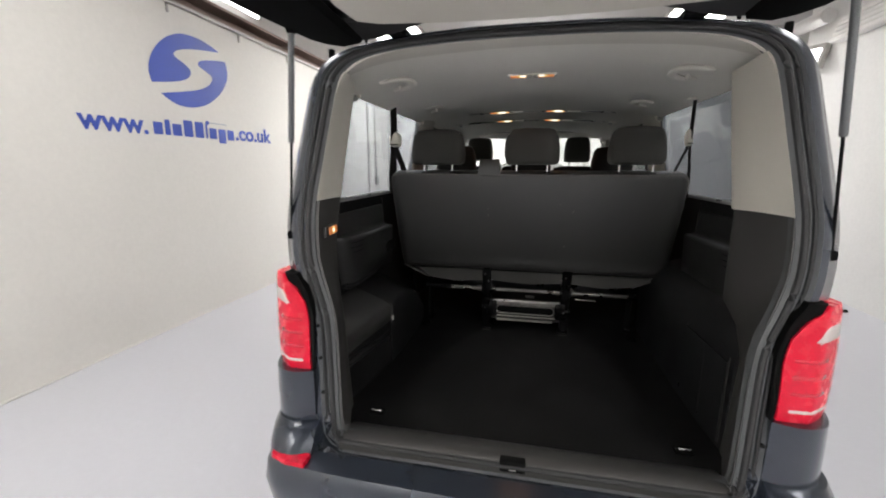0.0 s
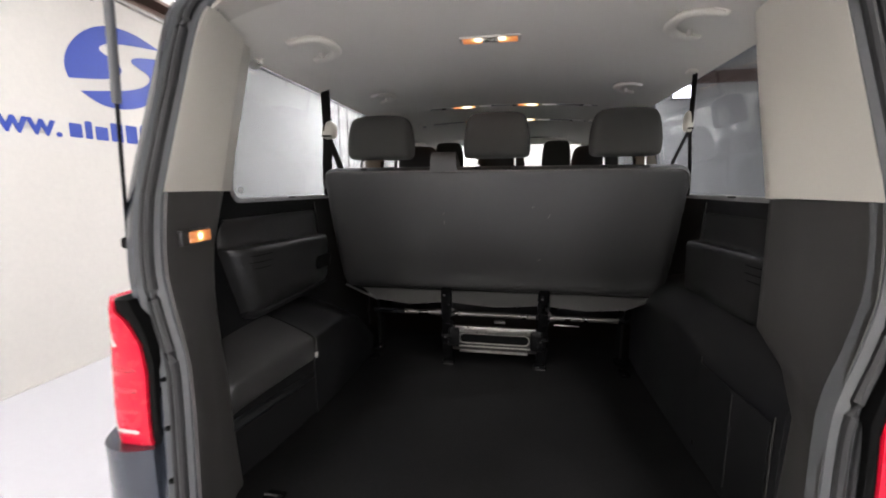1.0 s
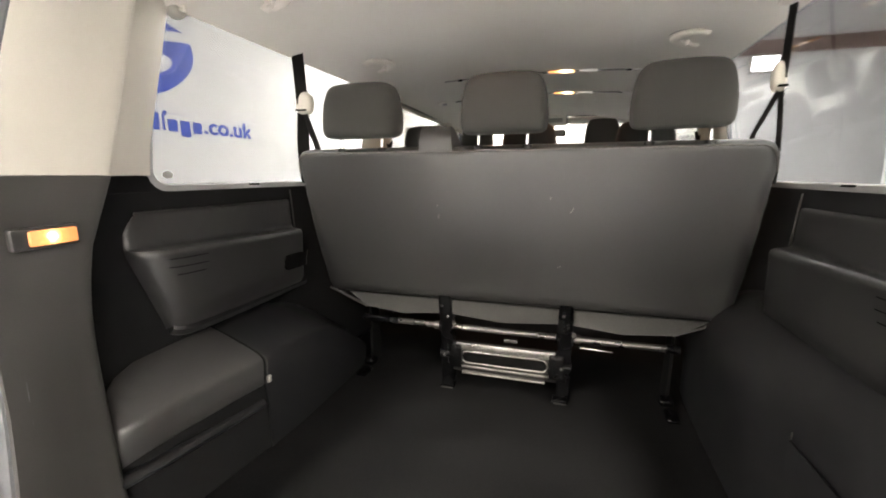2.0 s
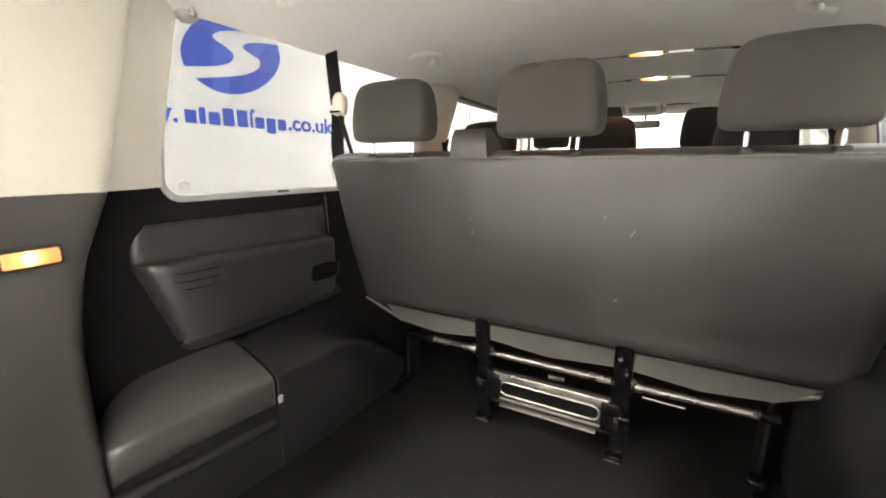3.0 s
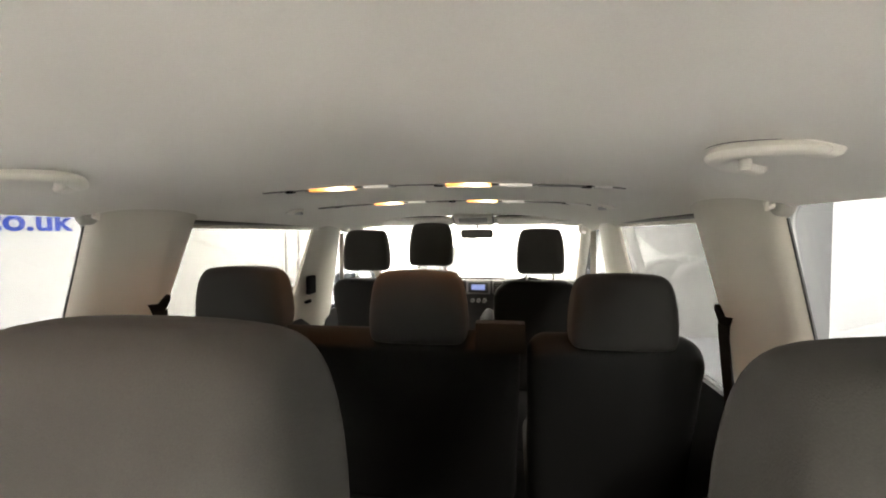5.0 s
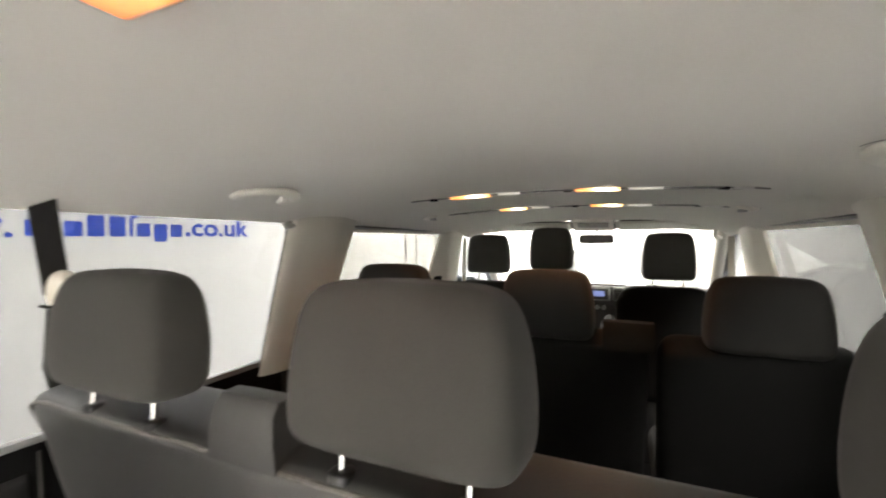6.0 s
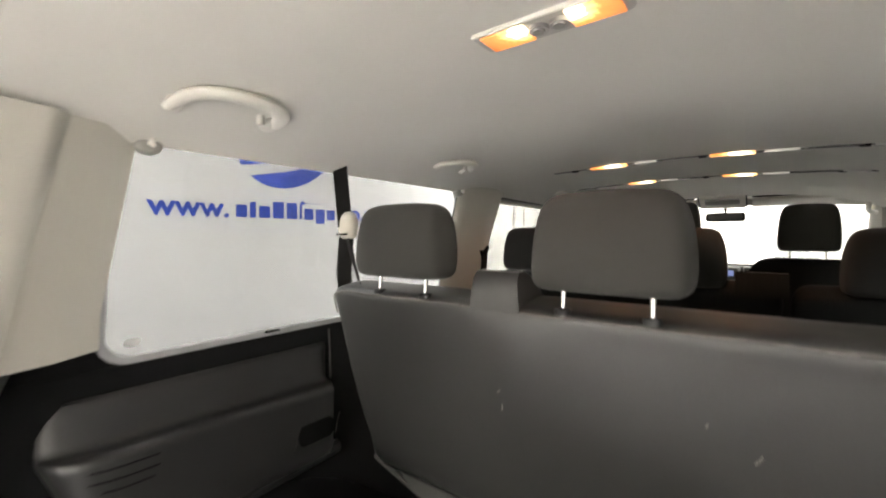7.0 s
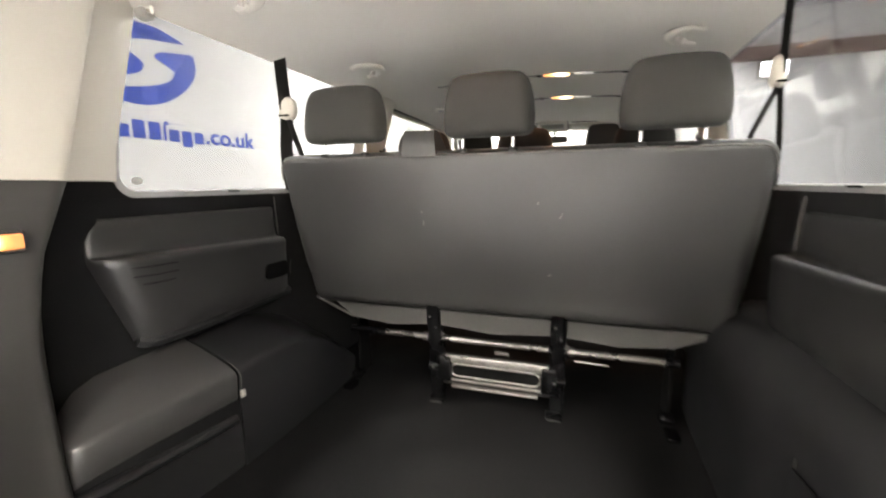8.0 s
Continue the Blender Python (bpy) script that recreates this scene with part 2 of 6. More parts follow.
def sheet(rows, thick):
    """An open lofted surface with thickness."""
    bm = loft(rows, closed=False, caps=False)
    bmesh.ops.recalc_face_normals(bm, faces=bm.faces)
    bmesh.ops.solidify(bm, geom=list(bm.faces), thickness=thick)
    return bm


def smooth_path(pts, n=8, closed=False):
    """Catmull-Rom points through the given ones."""
    pts = [Vector(p) for p in pts]
    m = len(pts)
    out = []
    for i in range(m if closed else m - 1):
        p0 = pts[(i - 1) % m] if closed or i else pts[0]
        p1, p2 = pts[i], pts[(i + 1) % m]
        p3 = pts[(i + 2) % m] if closed or i + 2 < m else pts[-1]
        for k in range(n):
            t = k / n
            out.append(0.5 * (2 * p1 + (p2 - p0) * t + (2 * p0 - 5 * p1 + 4 * p2 - p3) * t * t + (3 * p1 - p0 - 3 * p2 + p3) * t ** 3))
    if not closed:
        out.append(pts[-1])
    return out


def tube(pts, r, seg=10, closed=False, flat=1.0, caps=True):
    """A round bar along points; flat squeezes it across its second axis."""
    pts = [Vector(p) for p in pts]
    rings = []
    n = len(pts)
    up = Vector((0, 0, 1))
    for i, p in enumerate(pts):
        a = pts[(i - 1) % n] if closed or i else pts[0]
        b = pts[(i + 1) % n] if closed or i < n - 1 else pts[-1]
        d = (b - a).normalized()
        u = up if abs(d.dot(up)) < 0.95 else Vector((0, 1, 0))
        s = d.cross(u).normalized()
        v = s.cross(d).normalized()
        rr = r[i] if isinstance(r, (list, tuple)) else r
        rings.append([p + s * (rr * math.cos(2 * math.pi * k / seg)) + v * (rr * flat * math.sin(2 * math.pi * k / seg)) for k in range(seg)])
    if closed:
        rings.append(rings[0])
    return loft(rings, True, caps and not closed)


def strap(pts, w, thick, across):
    """A flat band along points, w wide in the direction across."""
    a = Vector(across).normalized() * (w / 2)
    rings = []
    for i, p in enumerate(pts):
        p = Vector(p)
        d = (Vector(pts[min(i + 1, len(pts) - 1)]) - Vector(pts[max(i - 1, 0)])).normalized()
        n = d.cross(a).normalized() * (thick / 2)
        rings.append([p - a - n, p + a - n, p + a + n, p - a + n])
    return loft(rings)


def prism(outline, axis, lo, hi, bevel=0.0, seg=2):
    """A flat outline pushed out along an axis (0 x, 1 y, 2 z)."""
    def at(p, v):
        q = list(p)
        q.insert(axis, v)
        return q
    if len(outline) > 40:
        bm = loft([[at(p, lo) for p in outline], [at(p, hi) for p in outline]], caps=False)
        bm.verts.ensure_lookup_table()
        n = len(outline)
        for a, b, c in tessellate_polygon([[Vector((p[0], p[1], 0)) for p in outline]]):
            for k in (0, n):
                bm.faces.new((bm.verts[a + k], bm.verts[b + k], bm.verts[c + k]))
        return bm
    bm = loft([[at(p, lo) for p in outline], [at(p, hi) for p in outline]])
    if bevel:
        bmesh.ops.recalc_face_normals(bm, faces=bm.faces)
        bmesh.ops.bevel(bm, geom=[e for e in bm.edges if e.calc_face_angle(0) > 0.6], offset=bevel, segments=seg, profile=0.5, affect="EDGES")
    return bm


def round_rect(w, h, r, n=5):
    out = []
    for cx, cy, a0 in ((w / 2 - r, h / 2 - r, 0), (-w / 2 + r, h / 2 - r, 90), (-w / 2 + r, -h / 2 + r, 180), (w / 2 - r, -h / 2 + r, 270)):
        for k in range(n + 1):
            a = radians(a0 + 90 * k / n)
            out.append((cx + r * math.cos(a), cy + r * math.sin(a)))
    return out


def superring(cx, cy, z, w, d, e=4.0, n=36, bow=0.0):
    """A rounded-box ring round a vertical axis; bow pushes its middle forwards."""
    ring = []
    for k in range(n):
        a = 2 * math.pi * k / n
        c, s = math.cos(a), math.sin(a)
        x = w / 2 * math.copysign(abs(c) ** (2 / e), c)
        y = d / 2 * math.copysign(abs(s) ** (2 / e), s)
        ring.append((cx + x, cy + y + bow * (1 - (2 * x / w) ** 2), z))
    return ring


# ---- the studio ----
WL, WR, WB, WF, WH = -3.45, 3.72, -5.0, 8.6, 4.3
BAY, BAY_Y = 7.4, 5.9
setting("floor", span(WL - 0.3, BAY + 0.3, WB - 0.3, WF + 0.3, -0.2, 0.0), FLOORPAINT, "glossy pale lilac-grey painted studio floor", "floor")
setting("wall_left", span(WL - 0.2, WL, WB, WF, 0.0, 3.16), WALLPAINT, "off-white smooth studio wall carrying blue lettering", "wall")
setting("wall_left_upper", span(WL - 0.9, WL - 0.7, WB, WF, 0.0, WH), CEILPAINT, "white wall set back above the studio wall", "wall")
setting("wall_right", span(WR, WR + 0.2, WB, BAY_Y, 0.0, WH), WALLRIGHT, "plain white studio wall", "wall")
setting("wall_bay", join(span(WR + 0.2, BAY, BAY_Y - 0.2, BAY_Y, 0.0, WH), span(BAY, BAY + 0.2, BAY_Y - 0.2, WF, 0.0, WH)), WALLRIGHT, "plain white wall of the side bay", "wall")
setting("wall_front", span(WL - 0.9, BAY + 0.2, WF, WF + 0.2, 0.0, WH), WALLFAR, "plain bright white studio wall ahead of the van", "wall")
setting("wall_back", span(WL - 0.9, WR + 0.2, WB - 0.2, WB, 0.0, WH), WALLFAR, "plain white studio wall behind the van", "wall")
setting("ceiling", span(WL - 0.9, BAY + 0.2, WB - 0.2, WF + 0.2, WH, WH + 0.15), CEILPAINT, "white sheet ceiling of the studio", "ceiling")
setting("baseboard", join(span(WL, WL + 0.012, WB, WF, 0.0, 0.018, 0.004)), WALLPAINT, "white skirting strip along the foot of the wall", "trim")

# ---- hanging studio lamps ----
LAMP_Z = 3.5


def studio_lamp(x, y, w, d, light):
    t = thing("studio_lamp", (x, y, WH), "flat white LED panel lamp hanging from the ceiling, on", "lamp", "studio lamps")
    part("frame", span(x - w / 2 - 0.03, x + w / 2 + 0.03, y - d / 2 - 0.03, y + d / 2 + 0.03, LAMP_Z, LAMP_Z + 0.05, 0.005), RAILPAINT, t)
    part("diffuser", span(x - w / 2, x + w / 2, y - d / 2, y + d / 2, LAMP_Z - 0.018, LAMP_Z - 0.002), light, t, "glowing white diffuser")
    for k in (-1, 1):
        part("hanger", tube([(x, y + k * d * 0.4, LAMP_Z + 0.05), (x, y + k * d * 0.4, WH)], 0.006, 6), RAILPAINT, t)


for lx in (-2.0, 2.0):
    for ly in (-4.15, 0.6, 5.0):
        studio_lamp(lx, ly, 0.7, 1.6, REAR_LIGHT if ly < 0 else PANEL_LIGHT)
    studio_lamp(lx * 1.3, -2.5, 0.5, 1.4, REAR_LIGHT)
    studio_lamp(lx, 7.2, 0.9, 2.2, FRONT_LIGHT if lx < 0 else PANEL_LIGHT)


# the van's own reading lamps, as small warm lights below their lenses
def reading_light(x, y, z, power, w, d):
    data = bpy.data.lights.new("reading_light", "AREA")
    data.shape, data.size, data.size_y = "RECTANGLE", w, d
    data.energy, data.color, data.spread = power, (1.0, 0.42, 0.16), radians(150)
    ob = new("reading_light", data)
    ob.location = (x, y, z)
    return tagged(ob, "warm light of a roof reading lamp", "light")


reading_light(-0.248, 2.05, 1.975, 0.30, 0.12, 0.03)
reading_light(0.158, 2.05, 1.975, 0.28, 0.12, 0.03)
reading_light(-0.01, 0.872, 2.0, 0.08, 0.16, 0.04)

# ---- the van: sections that its parts share ----
van = thing("van", (0, 0, 0), "dark blue-grey passenger van, tailgate raised, on the studio floor", "van")


def side_x(z):
    """Half the inner width at the window line."""
    return 0.885 - 0.15 * (z - 1.44)


LEAN_KEYS = [(0.62, 0.0), (1.05, 0.045), (1.46, 0.1), (1.75, 0.17), (1.95, 0.215), (2.03, 0.23)]
OPEN_KEYS = [(0.0, 0.605), (0.6, 0.607), (0.64, 0.622), (0.658, 0.657), (0.676, 0.963), (0.689, 1.071), (0.725, 1.171), (0.752, 1.262), (0.761, 1.344), (0.759, 1.46), (0.732, 1.691), (0.707, 1.867), (0.683, 1.93), (0.622, 1.974), (0.483, 2.003), (0.236, 2.018), (0.0, 2.021)]
HULL_KEYS = [(0, 0.34), (0.72, 0.34), (0.86, 0.36), (0.91, 0.50), (0.942, 0.92), (0.948, 1.09), (0.948, 1.19), (0.946, 1.28), (0.944, 1.36), (0.930, 1.47),
             (0.890, 1.68), (0.862, 1.83), (0.845, 1.90), (0.79, 1.985), (0.60, 2.045), (0.3, 2.072), (0, 2.08)]


def loop(keys, n=4):
    """A closed outline, even in x, from the keys of its half."""
    half = smooth_path([(x, z, 0) for x, z in keys], n)
    return [(p.x, p.y) for p in half] + [(-p.x, p.y) for p in half[-2:0:-1]]


def grown(pts, d):
    """An outline pushed outwards by d."""
    out = []
    n = len(pts)
    for i, p in enumerate(pts):
        a, b = Vector(pts[i - 1]), Vector(pts[(i + 1) % n])
        t = (b - a).normalized()
        out.append((p[0] + t.y * d, p[1] - t.x * d))
    return out


def lean(z):
    """How far the rear opening leans forward at a height."""
    for (a, u), (b, v) in zip(LEAN_KEYS, LEAN_KEYS[1:]):
        if z <= b:
            return u + (v - u) * max(0, z - a) / (b - a)
    return LEAN_KEYS[-1][1]


def rim(d):
    """The opening's outline pushed out by d, less so along its top."""
    far, near = grown(OPEN, d), grown(OPEN, d * 0.42)
    out = []
    for p, q, o in zip(far, near, OPEN):
        k = max(0.0, min(1.0, (o[1] - 1.90) / 0.09))
        out.append((p[0] * (1 - k) + q[0] * k, p[1] * (1 - k) + q[1] * k))
    return out


OPEN = loop(OPEN_KEYS)
HULL = loop(HULL_KEYS)


def ring_at(pts, y, k=1.0):
    return [(x, y + k * lean(z), z) for x, z in pts]


def mixed(a, b, t):
    return [(p[0] * (1 - t) + q[0] * t, p[1] * (1 - t) + q[1] * t) for p, q in zip(a, b)]


# rear frame of the body, from the seal outwards
part("rear_flange", loft([ring_at(OPEN, 0.075), ring_at(OPEN, 0.035), ring_at(rim(0.012), 0.022), ring_at(rim(0.026), 0.022),
                          ring_at(rim(0.034), 0.030), ring_at(rim(0.052), 0.030), ring_at(rim(0.060), 0.018)], caps=False),
     FLANGE, van, "grey painted flange round the tailgate opening")
part("rear_frame", loft([ring_at(rim(0.060), 0.018), ring_at(rim(0.082), 0.022), ring_at(rim(0.098), 0.040), ring_at(mixed(rim(0.098), HULL, 0.45), 0.085, 0.9),
                         ring_at(mixed(rim(0.098), HULL, 0.82), 0.24, 0.5), ring_at(HULL, 0.55, 0)], caps=False), PAINT, van)
part("door_seal", tube([(x, 0.016 + lean(z), z) for x, z in rim(0.014)], 0.010, 8, True), SEAL, van, "black rubber seal round the tailgate opening")
part("outer_seal", tube([(x, 0.026 + lean(z), z) for x, z in rim(0.043)], 0.006, 8, True), SEAL, van)


# body sides with window openings
def hull_x(z):
    for (x0, z0), (x1, z1) in zip(HULL_KEYS[2:], HULL_KEYS[3:]):
        if z0 <= z <= z1:
            return x0 + (x1 - x0) * (z - z0) / (z1 - z0)
    return HULL_KEYS[2][0]


def side_strip(s, ys, zs):
    return [[(s * hull_x(z), y, z) for z in zs] for y in ys]


def body_side(s):
    bms = []
    outline = [(0.55, 0.36), (0.55, 1.37), (4.55, 1.37), (5.0, 1.15), (5.08, 0.6), (5.05, 0.36)]
    arcs = [(4.25 + 0.39 * math.cos(a), 0.345 + 0.39 * math.sin(a)) for a in [math.pi * k / 14 for k in range(15)]]
    arcs2 = [(0.965 + 0.39 * math.cos(a), 0.345 + 0.39 * math.sin(a)) for a in [math.pi * k / 14 for k in range(15)]]
    low = outline + arcs + arcs2
    bm = bmesh.new()
    f = bm.faces.new([bm.verts.new((0, y, z)) for y, z in low])
    bmesh.ops.triangulate(bm, faces=[f], ngon_method="EAR_CLIP")
    for v in bm.verts:
        y, z = v.co.y, v.co.z
        v.co.x = s * (hull_x(max(z, 0.5)) - 0.10 * max(0, (y - 4.4) / 0.7) ** 2)
    bmesh.ops.recalc_face_normals(bm, faces=bm.faces)
    bmesh.ops.solidify(bm, geom=list(bm.faces), thickness=0.02)
    bms.append(bm)
    top = [1.937, 1.95, 1.965, 1.985]
    mid = [1.37, 1.40, 1.55, 1.68, 1.83, 1.90, 1.937]
    bms.append(sheet(side_strip(s, [0.55, 1.84], [1.37, 1.40]), 0.02))
    bms.append(sheet(side_strip(s, [1.84, 2.0], mid), 0.02))
    bms.append(sheet(side_strip(s, [3.13, 3.31], mid), 0.02))
    bms.append(sheet(side_strip(s, [0.55, 1.2, 2.0, 3.0, 3.68], top), 0.02))
    return join(*bms)


for s in (-1, 1):
    part("body_side", body_side(s), PAINT, van, sharp=25)
    # front door window surround and slanted screen pillar
    part("screen_pillar", tube([(s * 0.81, 3.62, 1.955), (s * 0.83, 3.75, 1.90), (s * 0.87, 4.15, 1.64), (s * 0.90, 4.52, 1.37)], 0.045, 10, flat=0.7), PAINT, van)
    front_door = part("front_door_frame", sheet([[(s * 0.905, 3.29, 1.37), (s * 0.83, 3.29, 1.90)], [(s * 0.905, 3.35, 1.37), (s * 0.83, 3.35, 1.90)]], 0.03), PAINT, van)
    part("front_door_window", loft([[(s * 0.898, 3.35, 1.36), (s * 0.898, 4.50, 1.36), (s * 0.832, 3.74, 1.90), (s * 0.828, 3.35, 1.90)],
                                    [(s * 0.893, 3.35, 1.36), (s * 0.893, 4.50, 1.36), (s * 0.827, 3.74, 1.90), (s * 0.823, 3.35, 1.90)]]), TINTED, van, "clear front door glass").visible_shadow = False

roof_half = [(0.79, 1.985), (0.70, 2.020), (0.60, 2.045), (0.45, 2.060), (0.3, 2.072), (0.15, 2.078), (0, 2.08)]
roof_x = [(-x, z) for x, z in roof_half] + [(x, z) for x, z in roof_half[-2::-1]]
part("roof", sheet([[(x, y, z - dz) for x, z in roof_x] for y, dz in ((0.55, 0), (1.5, -0.004), (2.6, -0.004), (3.3, 0.004), (3.68, 0.03))], 0.02), PAINT, van)
part("windscreen", sheet([[(x, 3.68 + (0.04 - 0.06 * (x / 0.8) ** 2), 1.99 - 0.05 * (x / 0.8) ** 2) for x in (-0.77, -0.5, -0.25, 0, 0.25, 0.5, 0.77)],
                          [(x, 4.60 + (0.06 - 0.12 * (x / 0.9) ** 2), 1.39) for x in (-0.88, -0.6, -0.3, 0, 0.3, 0.6, 0.88)]], 0.006), WINDSCREEN, van, "clear curved windscreen").visible_shadow = False
bonnet_x = (-0.86, -0.6, -0.3, 0, 0.3, 0.6, 0.86)
part("bonnet", sheet([[(x * (1 - 0.03 * k), y - 0.10 * (x / 0.86) ** 2, z - 0.04 * (x / 0.86) ** 2) for x in bonnet_x] for k, (y, z) in enumerate(((4.58, 1.38), (4.8, 1.30), (5.0, 1.17), (5.12, 1.02)))], 0.02), PAINT, van)
part("front_bumper", loft([[(x * 0.93, 5.12 + dy - 0.16 * (x / 0.86) ** 2, z) for x in bonnet_x] + [(x * 0.93, 4.95, z) for x in bonnet_x[::-1]] for z, dy in ((0.28, -0.05), (0.4, 0.03), (0.62, 0.06), (0.85, 0.03), (1.02, 0))]), PAINT, van)
part("underbody", span(-0.80, 0.80, 0.10, 4.9, 0.26, 0.545, 0.03), BLACK, van)

# rear bumper with its reflectors
BUMP = [(-0.93, 0.12), (-0.925, 0.0), (-0.88, -0.085), (-0.74, -0.125), (-0.4, -0.14), (0, -0.145), (0.4, -0.14), (0.74, -0.125), (0.88, -0.085), (0.925, 0.0), (0.93, 0.12)]
bump_path = smooth_path([(x, y, 0) for x, y in BUMP], 4)


def bump_ring(z, grow):
    c = [Vector((p.x * (1 + grow * 0.6), p.y * (1 + grow * 2.2) if p.y < 0 else p.y, z)) for p in bump_path]
    return c


bump_rows = [bump_ring(0.30, -0.10), bump_ring(0.36, -0.02), bump_ring(0.47, 0.02), bump_ring(0.535, 0.0), bump_ring(0.562, -0.06)]
shelf = [Vector((p.x * 0.90, max(p.y * 0.25, -0.03) if p.y < 0 else p.y, 0.575)) for p in bump_path]
rear_bumper = part("rear_bumper", sheet(bump_rows + [shelf], 0.012), PAINT, van, "dark painted rear bumper")
for s in (-1, 1):
    # quarter panel below the lamp and reflector in the bumper corner
    shift = -0.012 if s < 0 else -0.010
    part("quarter_corner", loft([[(x + shift, y, zz) for x, y, zz in (smooth_path([(s * 0.735, 0.025, z), (s * 0.80, 0.005, z), (s * 0.868, 0.022, z), (s * (0.912 + w), 0.075, z), (s * (0.934 + w), 0.16, z), (s * (0.942 + w), 0.35, z)], 5) + [Vector((s * 0.86, 0.35, z)), Vector((s * 0.74, 0.12, z))])]
                                 for z, w in ((0.56, 0.005), (0.63, 0.004), (0.70, 0.002), (0.80, 0), (0.86, -0.004))]), PAINT, van, sharp=60)
    part("bumper_corner", loft([[(s * 0.715, 0.05, z)] + smooth_path([(s * 0.73, -0.03 + d, z), (s * 0.80, -0.06 + d, z), (s * 0.87, -0.045 + d, z), (s * (0.918 - d * 0.2), 0.01 + 0.6 * d, z), (s * (0.940 - d * 0.2), 0.09 + 0.3 * d, z), (s * 0.945, 0.30, z)], 5) + [(s * 0.80, 0.30, z)]
                                for z, d in ((0.54, -0.03), (0.585, -0.02), (0.635, 0.012), (0.665, 0.055))]), PAINT, van)
    part("reflector", loft([[(s * 0.728, -0.112, z), (s * 0.80, -0.108, z), (s * 0.868, -0.082, z), (s * 0.875, -0.04, z), (s * 0.80, -0.05, z), (s * 0.728, -0.06, z)] for z in (0.566, 0.584)]), RED, rear_bumper, "narrow red reflector")


# tail lamps
def steps(keys, z):
    for (a, u), (b, v) in zip(keys, keys[1:]):
        if z <= b:
            return u + (v - u) * max(0, z - a) / (b - a)
    return keys[-1][1]


INNER = [(0.860, 0.752), (1.04, 0.750), (1.11, 0.762), (1.165, 0.798), (1.208, 0.856)]
OUTER = [(0.860, 0.912), (0.95, 0.926), (1.08, 0.931), (1.18, 0.927), (1.208, 0.916)]


def tail_lamp(s):
    off = 0.014 if s < 0 else 0.007

    def face(x, z):
        return 0.030 + 1.5 * max(0, x - 0.83) ** 1.25 + 0.06 * max(0, z - 0.95)

    def slab(left, right, z0, z1, lift, depth, n=10, m=8, bevel=0.004):
        """A curved lens between two edges, from height z0 to z1."""
        rings = []
        for i in range(n + 1):
            z = z0 + (z1 - z0) * i / n
            a, b = steps(left, z), steps(right, z)
            xs = [a + (b - a) * k / m for k in range(m + 1)]
            tuck = bevel if i in (0, n) else 0.0
            row = [(s * (x - 0.004) - off, face(x, z) - lift + (bevel if k in (0, m) else 0.0) + tuck, z) for k, x in enumerate(xs)]
            rings.append(row + [(s * (x - 0.004) - off, face(x, z) + depth, z) for x in xs[::-1]])
        return loft(rings)

    def inset(keys, d):
        return [(z, x + d) for z, x in keys]

    lamp = part("tail_lamp", slab(INNER, OUTER, 0.860, 1.208, 0, 0.12, 18), RED, van, "red tail lamp with clear reversing strips", 50)
    part("clear_strip", slab([(1.100, 0.802), (1.14, 0.836), (1.158, 0.862)], inset(OUTER, -0.004), 1.100, 1.158, 0.0012, 0.004, 6), CLEAR, lamp, "clear wedge-shaped lens", 50)
    part("clear_strip", slab(inset(INNER, 0.012), inset(OUTER, -0.006), 0.886, 0.906, 0.0012, 0.004, 3), CLEAR, lamp, "narrow clear lens", 50)
    for k in range(3):
        z = 0.945 + 0.050 * k
        part("lamp_bar", slab(inset(INNER, 0.022), [(0.86, 0.872), (1.222, 0.876)], z, z + 0.011, 0.0016, 0.004, 3, 8, 0.001), surf_red_dark, lamp, sharp=50)
    part("lamp_bezel", slab([(0.860, 0.734), (1.06, 0.734), (1.15, 0.757), (1.215, 0.80)], INNER, 0.860, 1.215, -0.008, 0.10, 14, 3), BLACK, lamp, "black lamp surround")


surf_red_dark = surf("dark_red_lens", (0.54, 0.007, 0.028), 0.2, 0.1, 30, 220, 0.1, coat=0.6)
for s in (-1, 1):
    tail_lamp(s)

# ---- raised tailgate ----
def gate_point(x, v, lift):
    """A point of the tailgate: v metres from its hinge line, lift below its outer skin."""
    a = radians(11)
    return (x, 0.215 - v * math.cos(a) + lift * math.sin(a), 2.127 + v * math.sin(a) - lift * math.cos(a))


def gate_ring(v, w, lo, hi):
    return [gate_point(x, v, l) for x, l in ((-w, hi), (-w * 0.6, hi - 0.012), (0, hi - 0.016), (w * 0.6, hi - 0.012), (w, hi), (w - 0.02, lo), (w * 0.6, lo), (0, lo), (-w * 0.6, lo), (-w + 0.02, lo))]


tailgate = part("tailgate", loft([gate_ring(v, w, lo, hi) for v, w, lo, hi in ((0.0, 0.68, 0.035, 0.015), (0.06, 0.76, 0.070, 0.01), (0.3, 0.82, 0.09, 0.0), (0.62, 0.87, 0.10, 0.0), (0.70, 0.88, 0.13, 0.0), (1.15, 0.86, 0.13, 0.02), (1.22, 0.82, 0.10, 0.05))]), PAINT, van, "raised tailgate")
part("gate_lining", loft([[gate_point(x, v, d) for x, d in ((-w, 0.095), (-w * 0.5, 0.105), (0, 0.107), (w * 0.5, 0.105), (w, 0.095), (w, 0.085), (0, 0.085), (-w, 0.085))] for v, w in ((0.085, 0.50), (0.11, 0.57), (0.2, 0.60), (0.6, 0.64))]), CREAM, tailgate, "pale inner lining of the tailgate")
part("gate_lower_lining", loft([[gate_point(x, v, d) for x, d in ((-w, 0.135), (0, 0.142), (w, 0.135), (w, 0.12), (0, 0.12), (-w, 0.12))] for v, w in ((0.70, 0.66), (0.74, 0.70), (1.12, 0.68))]), PLASTIC, tailgate)
